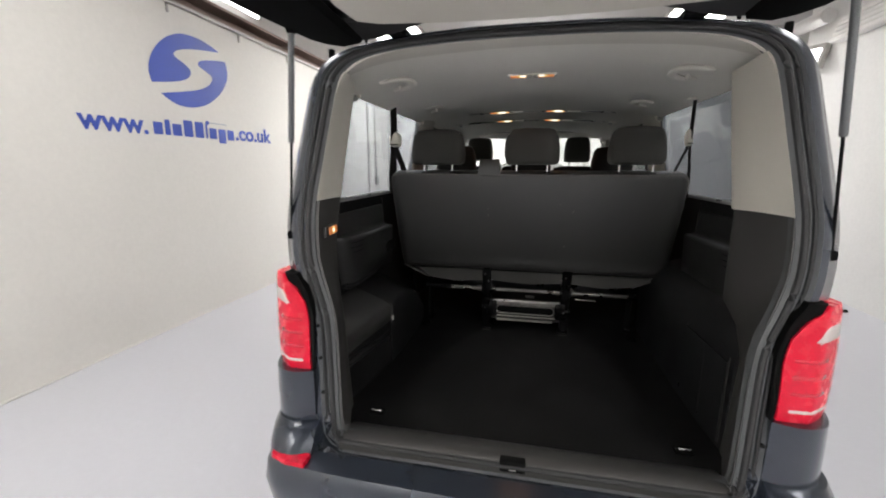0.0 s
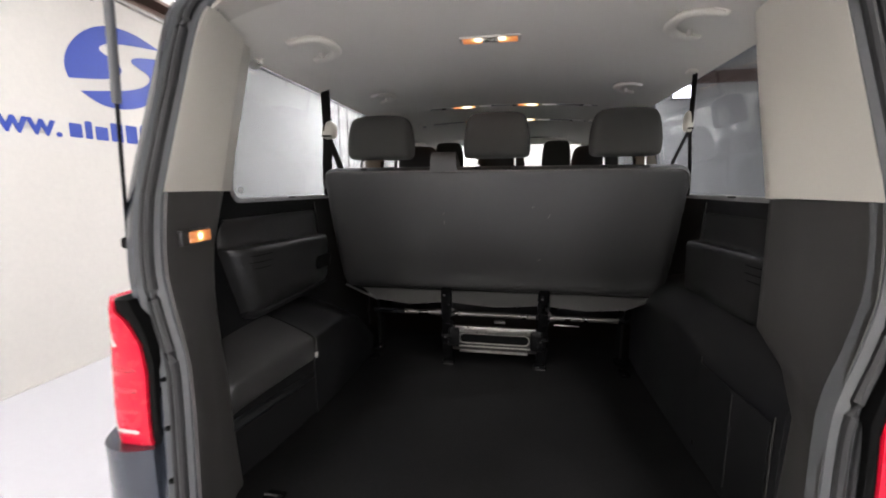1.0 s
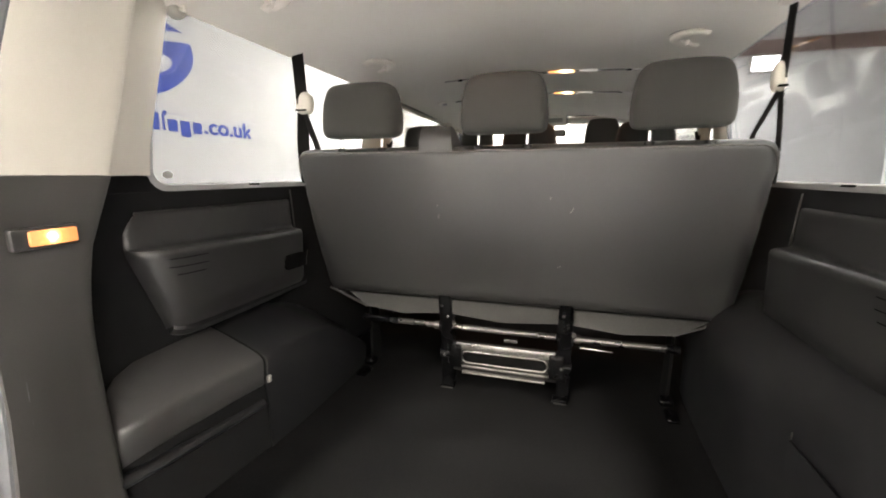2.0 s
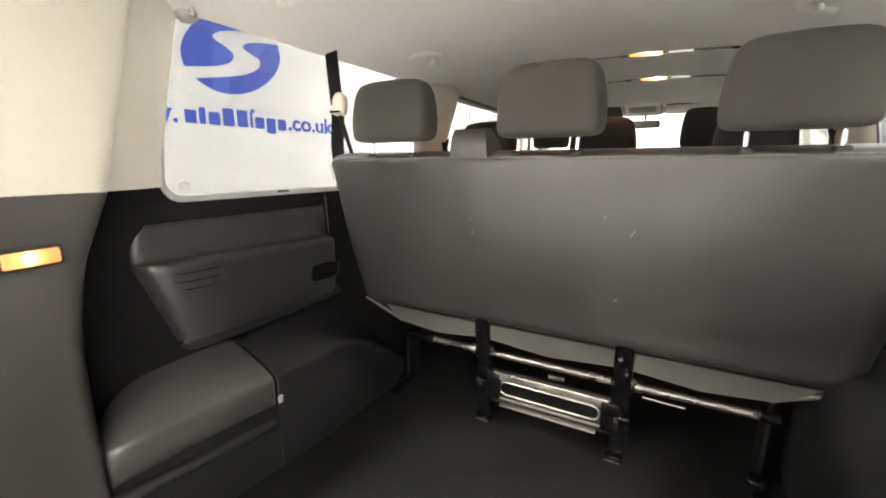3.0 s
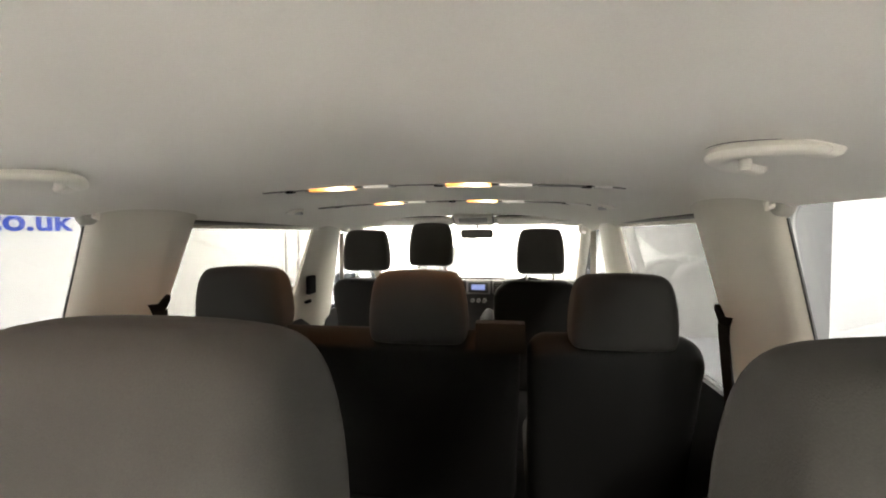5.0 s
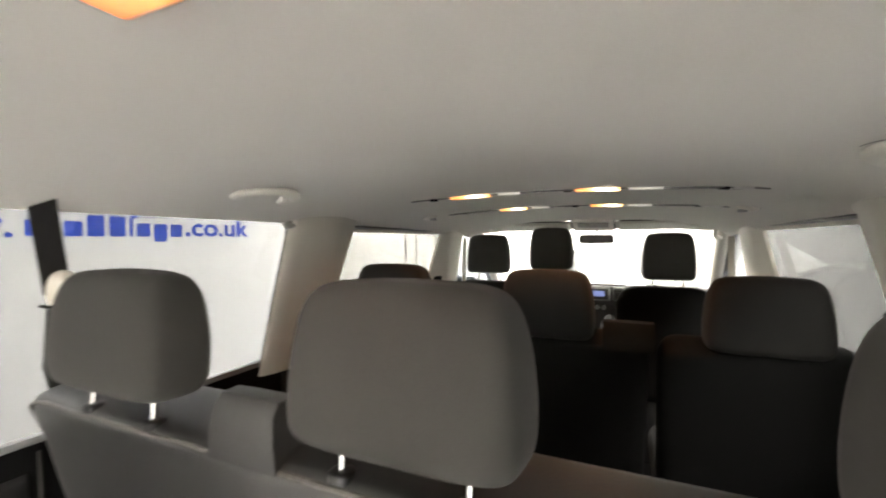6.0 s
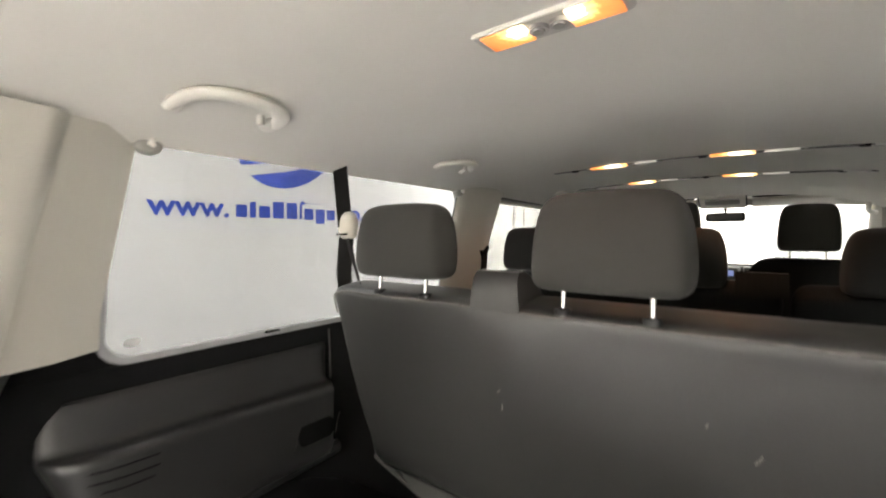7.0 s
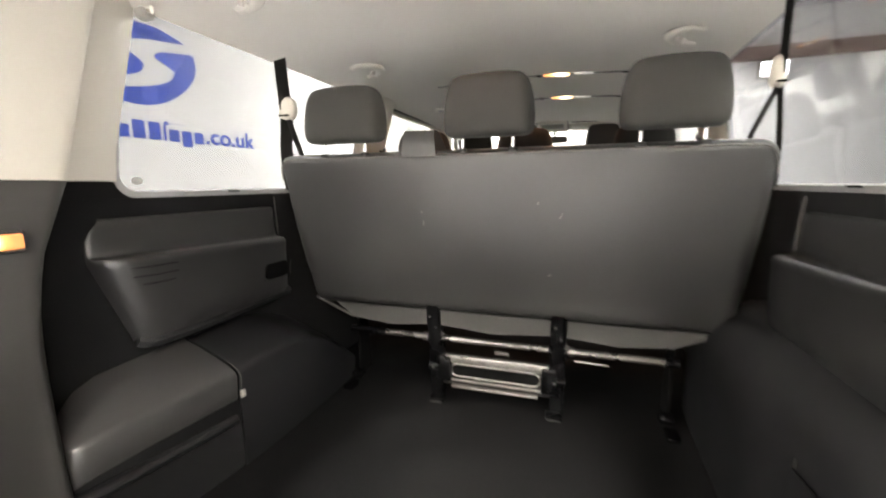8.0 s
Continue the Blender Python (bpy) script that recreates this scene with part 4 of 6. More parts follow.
# ---- load-area side mouldings ----
def arch_left():
    s = -1
    def row(y, xi, zc, wall=0.874):
        d, k = wall - xi, (wall - xi) / (0.874 - xi)
        return [(s * wall, y, zc + 0.088 * k - 0.03 * (1 - k)), (s * (wall - 0.28 * d), y, zc + 0.070 * k), (s * (xi + 0.35 * d), y, zc + 0.040 * k), (s * (xi + min(0.03, 0.2 * d)), y, zc + 0.022 * k), (s * (xi + 0.014), y, zc + 0.012), (s * (xi + 0.004), y, zc + 0.004), (s * xi, y, zc - 0.006), (s * (xi + 0.004), y, zc - 0.080), (s * (xi + 0.012), y, zc - 0.090)]
    lid_rows = ((0.280, 0.762, 0.845, 0.778), (0.284, 0.745, 0.866, 0.79), (0.296, 0.735, 0.878, 0.808), (0.33, 0.727, 0.884, 0.836), (0.37, 0.721, 0.887, 0.857), (0.43, 0.712, 0.889, 0.872), (0.50, 0.702, 0.890), (0.60, 0.688, 0.893), (0.688, 0.674, 0.893), (0.697, 0.683, 0.885))
    rings = []
    for k in lid_rows:
        q = row(*k)
        rings.append(q + [(q[0][0], q[0][1], q[-1][2])])
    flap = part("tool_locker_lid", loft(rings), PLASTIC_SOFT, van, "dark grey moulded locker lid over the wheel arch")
    part("lid_latch", rbox((-0.671, 0.703, 0.822), (0.012, 0.016, 0.024), 0.004), HOOKGREY, flap, "small grey latch")
    part("lid_edge", tube(smooth_path([(s * x, 0.700, z) for _, x, z in [(0, 0.715, 0.917), (0, 0.700, 0.911), (0, 0.684, 0.900), (0, 0.672, 0.887), (0, 0.671, 0.870), (0, 0.674, 0.815)]], 4), 0.0022, 6), BOARD, flap, "thin pale line along the lid edge")
    rows = []
    for y, xi, zt in ((0.702, 0.676, 0.889), (0.76, 0.674, 0.893), (0.85, 0.668, 0.895), (0.95, 0.668, 0.895), (1.05, 0.668, 0.87), (1.15, 0.668, 0.825), (1.24, 0.67, 0.765), (1.32, 0.675, 0.70), (1.38, 0.68, 0.66)):
        q = row(y, xi, zt)
        rows.append(q[:-1] + [(s * (xi + 0.002), y, max(0.577, zt - 0.2)), (s * (xi + 0.002), y, 0.576)])
    # darker plastic than the lid: shade on the upright face is put into colour
    part("wheel_arch_cover", sheet(rows, 0.006), PLASTIC, van, "moulded wheel-arch cover, darker than the lid for its shaded side")
    # near-black colour stands in for the dark gap of shade below the lid
    part("lower_side_panel", sheet([[(s * 0.758, 0.27, 0.82), (s * 0.752, 0.27, 0.576)], [(s * 0.725, 0.45, 0.82), (s * 0.72, 0.45, 0.576)], [(s * 0.695, 0.705, 0.80), (s * 0.69, 0.705, 0.576)]], 0.006), SHADED_LINER, van)
    part("side_ledge", tube(smooth_path([(s * 0.742, 0.255, 0.762), (s * 0.730, 0.32, 0.760), (s * 0.712, 0.50, 0.750), (s * 0.696, 0.69, 0.740)], 5), 0.020, 10, flat=0.8), PLASTIC, van, "dark moulded ledge below the locker lid")
    part("arch_ledge", tube(smooth_path([(s * 0.862, 0.545, 1.035), (s * 0.845, 0.60, 1.022), (s * 0.842, 0.85, 1.024), (s * 0.85, 1.15, 1.03)], 5), 0.022, 8), PLASTIC, van)


def arch_right():
    rows = []
    for y, xi, zt in ((0.262, 0.76, 1.02), (0.27, 0.722, 1.045), (0.45, 0.708, 1.05), (0.70, 0.70, 1.05), (0.95, 0.698, 1.05), (1.15, 0.698, 1.045), (1.30, 0.70, 1.03), (1.42, 0.703, 1.0), (1.50, 0.71, 0.95)):
        rows.append([(0.876, y, zt + 0.05), (0.82, y, zt + 0.028), (xi + 0.05, y, zt - 0.01), (xi + 0.018, y, zt - 0.05), (xi + 0.004, y, zt - 0.10), (xi, y, max(0.60, zt - 0.25)), (xi, y, 0.576)])
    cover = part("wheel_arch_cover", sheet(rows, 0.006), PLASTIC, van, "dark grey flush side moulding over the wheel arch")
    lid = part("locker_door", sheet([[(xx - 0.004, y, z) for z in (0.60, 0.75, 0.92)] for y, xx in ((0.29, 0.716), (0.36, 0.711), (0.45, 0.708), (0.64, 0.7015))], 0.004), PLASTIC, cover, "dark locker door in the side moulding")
    for y, x in ((0.286, 0.714), (0.645, 0.699)):
        part("lid_edge", tube([(x, y, 0.60), (x, y, 0.90), (x + 0.004, y + 0.004, 0.935)], 0.002, 6), BOARD, lid)
    part("lid_rib", tube([(0.704, 0.45, 0.62), (0.704, 0.45, 0.91)], 0.006, 6), BINPLASTIC, lid)
    part("lid_latch", rbox((0.696, 0.645, 0.635), (0.008, 0.014, 0.022), 0.003), CHROME, lid)


def storage_bin(s):
    """Armrest bin below the rear side window, tapered at its rear end."""
    def row(u, y, w):
        """w runs from 0 at the wall to 1 at full depth; u from 0 at the tapered end to 1."""
        inn, lip = 0.870 - 0.080 * w, 1.270 - 0.030 * (y - 0.45)
        prof = [(0.878, 1.374), (0.870, 1.371), (0.866 - 0.002 * w, 1.362), (0.868 - 0.008 * w, 1.345), (0.870 - 0.015 * w, 1.320), (0.870 - 0.020 * w, lip + 0.024), (0.870 - 0.026 * w, lip + 0.013), (0.870 - 0.036 * w, lip + 0.008), (0.870 - 0.058 * w, lip + 0.007), (0.870 - 0.070 * w, lip + 0.005), (inn + 0.004 * w, lip), (inn, lip - 0.008), (inn + 0.001 * w, lip - 0.018), (inn + 0.003 * w, 1.20), (inn + 0.004 * w, 1.12), (inn + 0.008 * w, 1.065), (0.870 - 0.055 * w, 1.038), (0.874, 1.03)]
        return [(s * x, y + (1 - u) * (0.088 * max(0, 1.265 - z) / 0.23 + 0.040 * (max(0, z - 1.30) / 0.07) ** 2), z) for x, z in prof]
    rows = [row(0, 0.446, 0.02), row(0, 0.449, 0.28), row(0, 0.459, 0.55), row(0, 0.478, 0.80), row(0.03, 0.506, 0.94), row(0.12, 0.545, 1.0), row(0.4, 0.70, 1.0), row(0.75, 0.90, 1.0), row(1, 1.075, 1.0), row(1, 1.098, 0.92), row(1, 1.112, 0.6), row(1, 1.118, 0.05)]
    b = part("storage_bin", sheet(rows, 0.006), BINPLASTIC, van, "dark grey armrest bin under the side window")
    part("bin_line", tube(smooth_path([(s * 0.862, 0.462, 1.250), (s * 0.834, 0.470, 1.248), (s * 0.806, 0.494, 1.247), (s * 0.789, 0.545, 1.245), (s * 0.7885, 0.63, 1.243)], 4), 0.0012, 6), BLACK, b)
    part("bin_line", tube(smooth_path([(s * 0.862, 0.474, 1.226), (s * 0.834, 0.482, 1.224), (s * 0.806, 0.504, 1.223), (s * 0.790, 0.55, 1.221), (s * 0.7895, 0.63, 1.219)], 4), 0.0012, 6), BLACK, b)
    part("bin_line", tube(smooth_path([(s * 0.862, 0.486, 1.203), (s * 0.836, 0.494, 1.201), (s * 0.808, 0.514, 1.200), (s * 0.792, 0.555, 1.198), (s * 0.7905, 0.62, 1.197)], 4), 0.0012, 6), BLACK, b)
    part("trim_edge", tube([(s * 0.862, 1.135, 1.255), (s * 0.868, 1.138, 1.33), (s * 0.876, 1.140, 1.412)], 0.003, 6), BOARD, b)
    if s < 0:
        # no hollow is cut: a flush black block gives the recess its darkness
        part("recess_dark_block", prism([(1.030 + a, 1.140 + c) for a, c in round_rect(0.120, 0.058, 0.020)], 0, s * 0.799 if s < 0 else 0.787, s * 0.787 if s < 0 else 0.799), BLACK, b, "flush black block in place of the belt recess's dark hollow")
        for ry in (0.962, 1.100):
            part("recess_rim", tube(smooth_path([(s * 0.786, ry + 0.010, 1.170), (s * 0.785, ry, 1.145), (s * 0.786, ry - 0.004, 1.112)], 4), 0.0016, 6), BOARD, b)


arch_left()
arch_right()
storage_bin(-1)
storage_bin(1)

# courtesy lamp in the lower pillar trim
def courtesy_lamp(s):
    base = part("courtesy_lamp", rbox((s * 0.752, 0.222, 1.352), (0.016, 0.125, 0.042), 0.005, 2, (0, 0, s * -9)), PLASTIC_SOFT, van, "small lit courtesy lamp in the pillar trim")
    part("lamp_lens", rbox((s * 0.7455, 0.232, 1.352), (0.012, 0.090, 0.030), 0.004, 2, (0, 0, s * -9)), lit_lens("lit_courtesy_lens", (s * 0.7405, 0.228, 1.352), 0.036), base, "glowing amber lens")


courtesy_lamp(-1)

# ---- lamps in the headliner ----
def dome_lamp():
    x0, x1, y0, y1 = -0.125, 0.102, 0.838, 0.905
    z = 2.024
    d = part("dome_lamp", prism([((x0 + x1) / 2 + a, (y0 + y1) / 2 + b) for a, b in round_rect(x1 - x0, y1 - y0, 0.012)], 2, z - 0.008, z + 0.01, 0.003), LAMPFRAME, van, "lit double dome lamp with a grey frame")
    part("lamp_edge", span(x0 + 0.004, x1 - 0.004, y0 - 0.001, y0 + 0.004, z - 0.0115, z - 0.004, 0.0015), HANDLE, d, "pale raised edge")
    for a, b, c in ((-0.112, -0.040, 1), (0.020, 0.090, -1)):
        bulb = ((b if c > 0 else a) - 0.012 * c, y0 + 0.020, z - 0.012)
        part("lamp_lens", span(a, b, y0 + 0.009, y1 - 0.007, z - 0.012, z - 0.008, 0.002), lit_lens("lit_dome_lens", bulb, 0.070), d, "glowing amber lens")
    for m in (-0.025, 0.006):
        spot = part("spot_ring", tube([(m, (y0 + y1) / 2, z - 0.004), (m, (y0 + y1) / 2, z - 0.014)], 0.0145, 18), surf_button, d, "round grey spot lamp, off")
        part("spot_glass", tube([(m, (y0 + y1) / 2 - 0.002, z - 0.012), (m, (y0 + y1) / 2 - 0.002, z - 0.0165)], [0.0105, 0.0085], 16), HOOKGREY, spot)


surf_button = surf("grey_button", (0.42, 0.405, 0.38), 0.4, 0.05, 10, 300, 0.05)
dome_lamp()


def roof_strip(y, drop, lens, white, black, x0, x1):
    """A narrow lamp and vent strip that follows the curve of the headliner."""
    def bar(a, b, ya, yb, low, n=6):
        rings = []
        for k in range(n + 1):
            x = a + (b - a) * k / n
            z = liner_z(x, y, drop)
            rings.append([(x, ya, z + 0.01), (x, yb, z + 0.01), (x, yb, z - low + 0.002), (x, yb - 0.003, z - low), (x, ya + 0.002, z - low), (x, ya, z - low + 0.002)])
        return loft(rings)
    r = part("lamp_strip", bar(x0, x1, y - 0.003, y + 0.014, 0.007, 24), STRIPGREY, van, "narrow roof strip with reading lamps and vents")
    for a, b in black:
        part("vent", bar(a, b, y - 0.007, y + 0.012, 0.0095), STRIPGREY, r, "grey vent slot")
    for k, (a, b) in enumerate(white):
        part("frosted_lens", bar(a, b, y - 0.009, y + 0.012, 0.0105), FAINT if k < 2 else UNLIT, r, "faintly lit frosted lens" if k < 2 else "unlit frosted lens")
    for a, b in lens:
        mid = (a + b) / 2 + 0.020
        part("lamp_lens", bar(a, b, y - 0.010, y + 0.018, 0.0115), lit_lens("lit_strip_lens", (mid, y - 0.008, liner_z(mid, y, drop) - 0.0115), 0.125), r, "glowing amber lens")
    for x in (x0 + 0.09, (x0 + x1) / 2 + 0.02, x1 - 0.10):
        part("clip", bar(x - 0.012, x + 0.012, y - 0.006, y + 0.012, 0.0115, 2), BLACK, r, "small black clip")

roof_strip(2.03, 0.0045, ((-0.318, -0.178), (0.095, 0.222)), ((-0.150, -0.075), (0.245, 0.335), (0.50, 0.545)), ((-0.335, -0.160), (-0.170, -0.055), (0.060, 0.235), (0.228, 0.345), (0.350, 0.478)), -0.475, 0.580)
roof_strip(2.60, 0.0095, ((-0.303, -0.180), (0.100, 0.225)), ((-0.155, -0.080), (0.245, 0.335), (0.50, 0.58)), ((-0.56, -0.33), (-0.175, -0.060), (-0.03, 0.02), (0.228, 0.50)), -0.57, 0.60)

# ---- belts of the third row ----
for s, zt, zk, wide, slim in ((-1, 1.95, 1.742, 0.044, 1.0), (1, 1.93, 1.735, 0.028, 0.5)):
    x = 0.786
    belt = part("seat_belt", strap([(s * (x - 0.004), 1.112, zt), (s * x, 1.126, (zt + zk) / 2), (s * (x + 0.004), 1.140, zk)], wide, 0.003, (0.65, 0.76, 0) if s < 0 else (-0.25, 0.97, 0)), BELT, van, "black seat belt hanging from the roof")
    part("belt_guide", loft([superring(s * (x - 0.003), 1.146, zk + 0.008 + dz, w * slim, d * (0.5 + 0.5 * slim), 2.4, 20) for dz, w, d in ((-0.043, 0.036, 0.020), (-0.040, 0.052, 0.030), (-0.030, 0.068, 0.038), (-0.010, 0.076, 0.044), (0.010, 0.074, 0.044), (0.026, 0.060, 0.038), (0.036, 0.038, 0.026), (0.040, 0.016, 0.012))]), IVORY, belt, "ivory belt guide")
    part("guide_slot", rbox((s * x, 1.122, zk - 0.022), (0.046 * slim, 0.010, 0.006), 0.002), BLACK, belt)
    h = 0.018 * slim
    part("strap", loft([[(s * (x - h), 1.134, zk - 0.03), (s * (x + h), 1.146, zk - 0.03), (s * (x + h), 1.150, zk - 0.03), (s * (x - h), 1.138, zk - 0.03)],
                        [(s * (x - 0.048 - 1.2 * h), 1.13, 1.585), (s * (x - 0.048 + 1.2 * h), 1.16, 1.585), (s * (x - 0.048 + 1.2 * h), 1.164, 1.585), (s * (x - 0.048 - 1.2 * h), 1.134, 1.585)],
                        [(s * (x - 0.062 - 1.2 * h), 1.15, 1.50), (s * (x - 0.062 + 1.2 * h), 1.18, 1.50), (s * (x - 0.062 + 1.2 * h), 1.184, 1.50), (s * (x - 0.062 - 1.2 * h), 1.154, 1.50)]]), BELT, belt)
    part("strap", strap([(s * (x + 0.006), 1.146, zk - 0.03), (s * (x + 0.012), 1.14, 1.60), (s * (x + 0.024), 1.16, 1.52), (s * (x + 0.030), 1.18, 1.44)], 0.046 if s < 0 else 0.014, 0.003, (-0.7 * s, 0.7, 0)), BELT, belt)
    part("belt_reel_cover", rbox((s * (x - 0.004), 1.10, zt - 0.004), (0.07, 0.05, 0.012), 0.004), HANDLE, belt)


# ---- seats ----
def headrest(seat, cx, cy, z0, w, h, d, material, posts=True, drop=0.04, lean=0.0, gap=0.165, boxy=True):
    """A padded headrest on two chrome posts: a flat rear panel, narrower than the front, with softly rounded corners."""
    rings = []
    low = ((0.0, 0.78, 0.42), (0.015, 0.88, 0.62), (0.05, 0.95, 0.82), (0.11, 0.985, 0.94), (0.22, 1.0, 1.0))
    top = ((0.42, 0.995, 1.0), (0.62, 0.965, 0.97), (0.78, 0.925, 0.91), (0.88, 0.88, 0.82), (0.945, 0.82, 0.69), (0.98, 0.74, 0.52), (1.0, 0.60, 0.26))
    taper = 0.030 if boxy else 0.045
    for t, ww, dd in low + top:
        ring = []
        for x, y, z in superring(cx, cy + lean * t, z0 + h * t, w * ww, d * dd, 4.6, 52):
            k = (cy + lean * t - y) / (d / 2)
            x = cx + (x - cx) * (1 - taper * (k + 1))
            crown = 0.010 * (1 - ((x - cx) / (w / 2)) ** 2) * max(0.0, (t - 0.8) / 0.2)
            belly = 0.006 * (1 - ((x - cx) / (w / 2)) ** 2) * max(0.0, k) * math.sin(math.pi * t)
            ring.append((x, y - belly, z + crown))
        rings.append(ring)
    hr = part("headrest", loft(rings), material, seat, "padded cloth headrest")
    hr.modifiers.new("round", "SUBSURF").render_levels = 1
    hr.modifiers["round"].levels = 1
    if posts:
        for k in (-1, 1):
            px, py = cx + k * gap / 2, cy + (0.022 if boxy else -0.004)
            part("post", tube([(px, py, z0 - drop - 0.01), (px, py + 0.004, z0 + 0.02)], 0.0058, 12), CHROME, hr, "chrome post")
            part("sleeve", loft([superring(px, py, z0 - drop + dz, ww, ww * 0.86, 2.4, 20) for dz, ww in ((-0.020, 0.034), (-0.010, 0.034), (-0.0078, 0.030), (-0.0068, 0.021), (-0.0068, 0.013))]), PLASTIC, hr, "black post sleeve")
    return hr


def backrest(seat, name, x0, x1, prof, taper, material, r=0.05, label="", steps=10, foot=1.0, slack=None, crown=1.0):
    """A padded backrest: one upright profile swept across, rounded at both ends; slack(x, z) is how far its rear cover stands out."""
    cx, half = (x0 + x1) / 2, (x1 - x0) / 2
    cy = sum(p[0] for p in prof) / len(prof)
    zs = [p[1] for p in prof]
    lo, hi = min(zs), max(zs)
    stations = [(-half + r * (1 - math.cos(a)) , r * (1 - math.sin(a))) for a in [math.pi / 2 * k / 5 for k in range(6)]]
    stations += [(-half + r + (2 * half - 2 * r) * k / steps, 0) for k in range(1, steps)]
    stations += [(-x, i) for x, i in stations[5::-1]]
    rings = []
    for x, inset in stations:
        ring = []
        k = 0.8 * inset / r
        for y, z in prof:
            near = [p[0] for p in prof if abs(p[1] - z) < 0.06]
            mid_y = (min(near) + max(near)) / 2
            up = crown * max(0.0, min(1.0, (z - hi + 0.12) / 0.12)) - foot * max(0.0, min(1.0, (lo + 0.16 - z) / 0.16))
            zz = z - inset * up
            w = 1 - taper * (hi - zz) / (hi - lo)
            out = slack(cx + x, z) if slack and y < mid_y and z < hi - 0.03 else 0.0
            ring.append((cx + x * w, y + (mid_y - y) * k - out, zz))
        rings.append(ring)
    return part(name, loft(rings), material, seat, label)


def arcs(keys, n=3):
    return [(p.x, p.y) for p in smooth_path([(a, b, 0) for a, b in keys], n, True)]


# third-row bench
bench = thing("bench_seat", (0, 1.3, 0.575), "charcoal cloth rear bench on a black steel frame, on the floor", "seat", "seat rows")
prof3 = arcs([(1.246, 0.972), (1.2195, 1.05), (1.1912, 1.137), (1.1577, 1.25), (1.1319, 1.35), (1.1114, 1.44), (1.0977, 1.505), (1.0915, 1.535), (1.0925, 1.550), (1.106, 1.563), (1.150, 1.571), (1.205, 1.574), (1.246, 1.560), (1.275, 1.48), (1.33, 1.2), (1.37, 1.02), (1.35, 0.965)])


def cover_slack(x, z):
    """Folds in the cover: a ridge below the belt outlet and shallow waves."""
    high = max(0.0, min(1.0, (z - 1.0) / 0.45)) * max(0.0, min(1.0, (1.55 - z) / 0.05))
    ridge = 0.0105 * math.exp(-((x + 0.20 + 0.25 * (1.5 - z)) / 0.075) ** 2)
    waves = 0.0018 * math.sin(7.0 * x + 2.0 * z) + 0.001 * math.sin(17.0 * x - 9.0 * z)
    return (ridge + waves) * high


back3 = backrest(bench, "backrest", -0.818, 0.812, prof3, 0.030, BACKCLOTH, 0.055, "charcoal carpet-backed backrest with pale scuffs", 48, 1.8, cover_slack, 1.5)
seam_pts = smooth_path([(-0.806, 1.122, 1.478), (-0.796, 1.104, 1.515), (-0.775, 1.0905, 1.541)] + [(-0.735 + 1.47 * k / 12, 1.0925, 1.5515) for k in range(13)] + [(0.770, 1.0905, 1.541), (0.790, 1.104, 1.515), (0.800, 1.122, 1.478)], 6)
seam_pts = [p + Vector((0, 0.0012 * noise.noise(p * 21.0), 0.0026 * noise.noise(p * 13.0 + Vector((3, 0, 0))))) for p in seam_pts]
part("piping", tube(seam_pts, [0.0036 + 0.0016 * noise.noise(p * 37.0) for p in seam_pts], 6), PIPING, back3, "worn pale seam along the top edge")
part("piping", tube([(x, 1.245, 0.971) for x in [-0.735 + 1.46 * k / 24 for k in range(25)]], 0.004, 6), BLACK, back3)
for cx, wide in ((-0.519, 0.318), (0.006, 0.304), (0.537, 0.292)):
    headrest(bench, cx, 1.110, 1.604, wide, 0.188, 0.118, FABRIC, True, 0.028, 0.008, 0.164, False)
# belt outlet on the top of the backrest
hood = part("belt_outlet", loft([[(x0 + (dx if x0 < -0.22 else -dx), y, z) for y, z, dx in ((1.0865, 1.549, 0), (1.086, 1.585, 0.003), (1.091, 1.620, 0.007), (1.104, 1.635, 0.009), (1.130, 1.636, 0.009), (1.165, 1.620, 0.007), (1.20, 1.590, 0.003), (1.215, 1.566, 0), (1.20, 1.548, 0))] for x0 in (-0.288, -0.283, -0.276, -0.176, -0.169, -0.164)]), BACKCLOTH, back3, "dark plastic belt outlet")
part("outlet_mouth", span(-0.262, -0.180, 1.186, 1.206, 1.572, 1.592, 0.004), BLACK, hood)
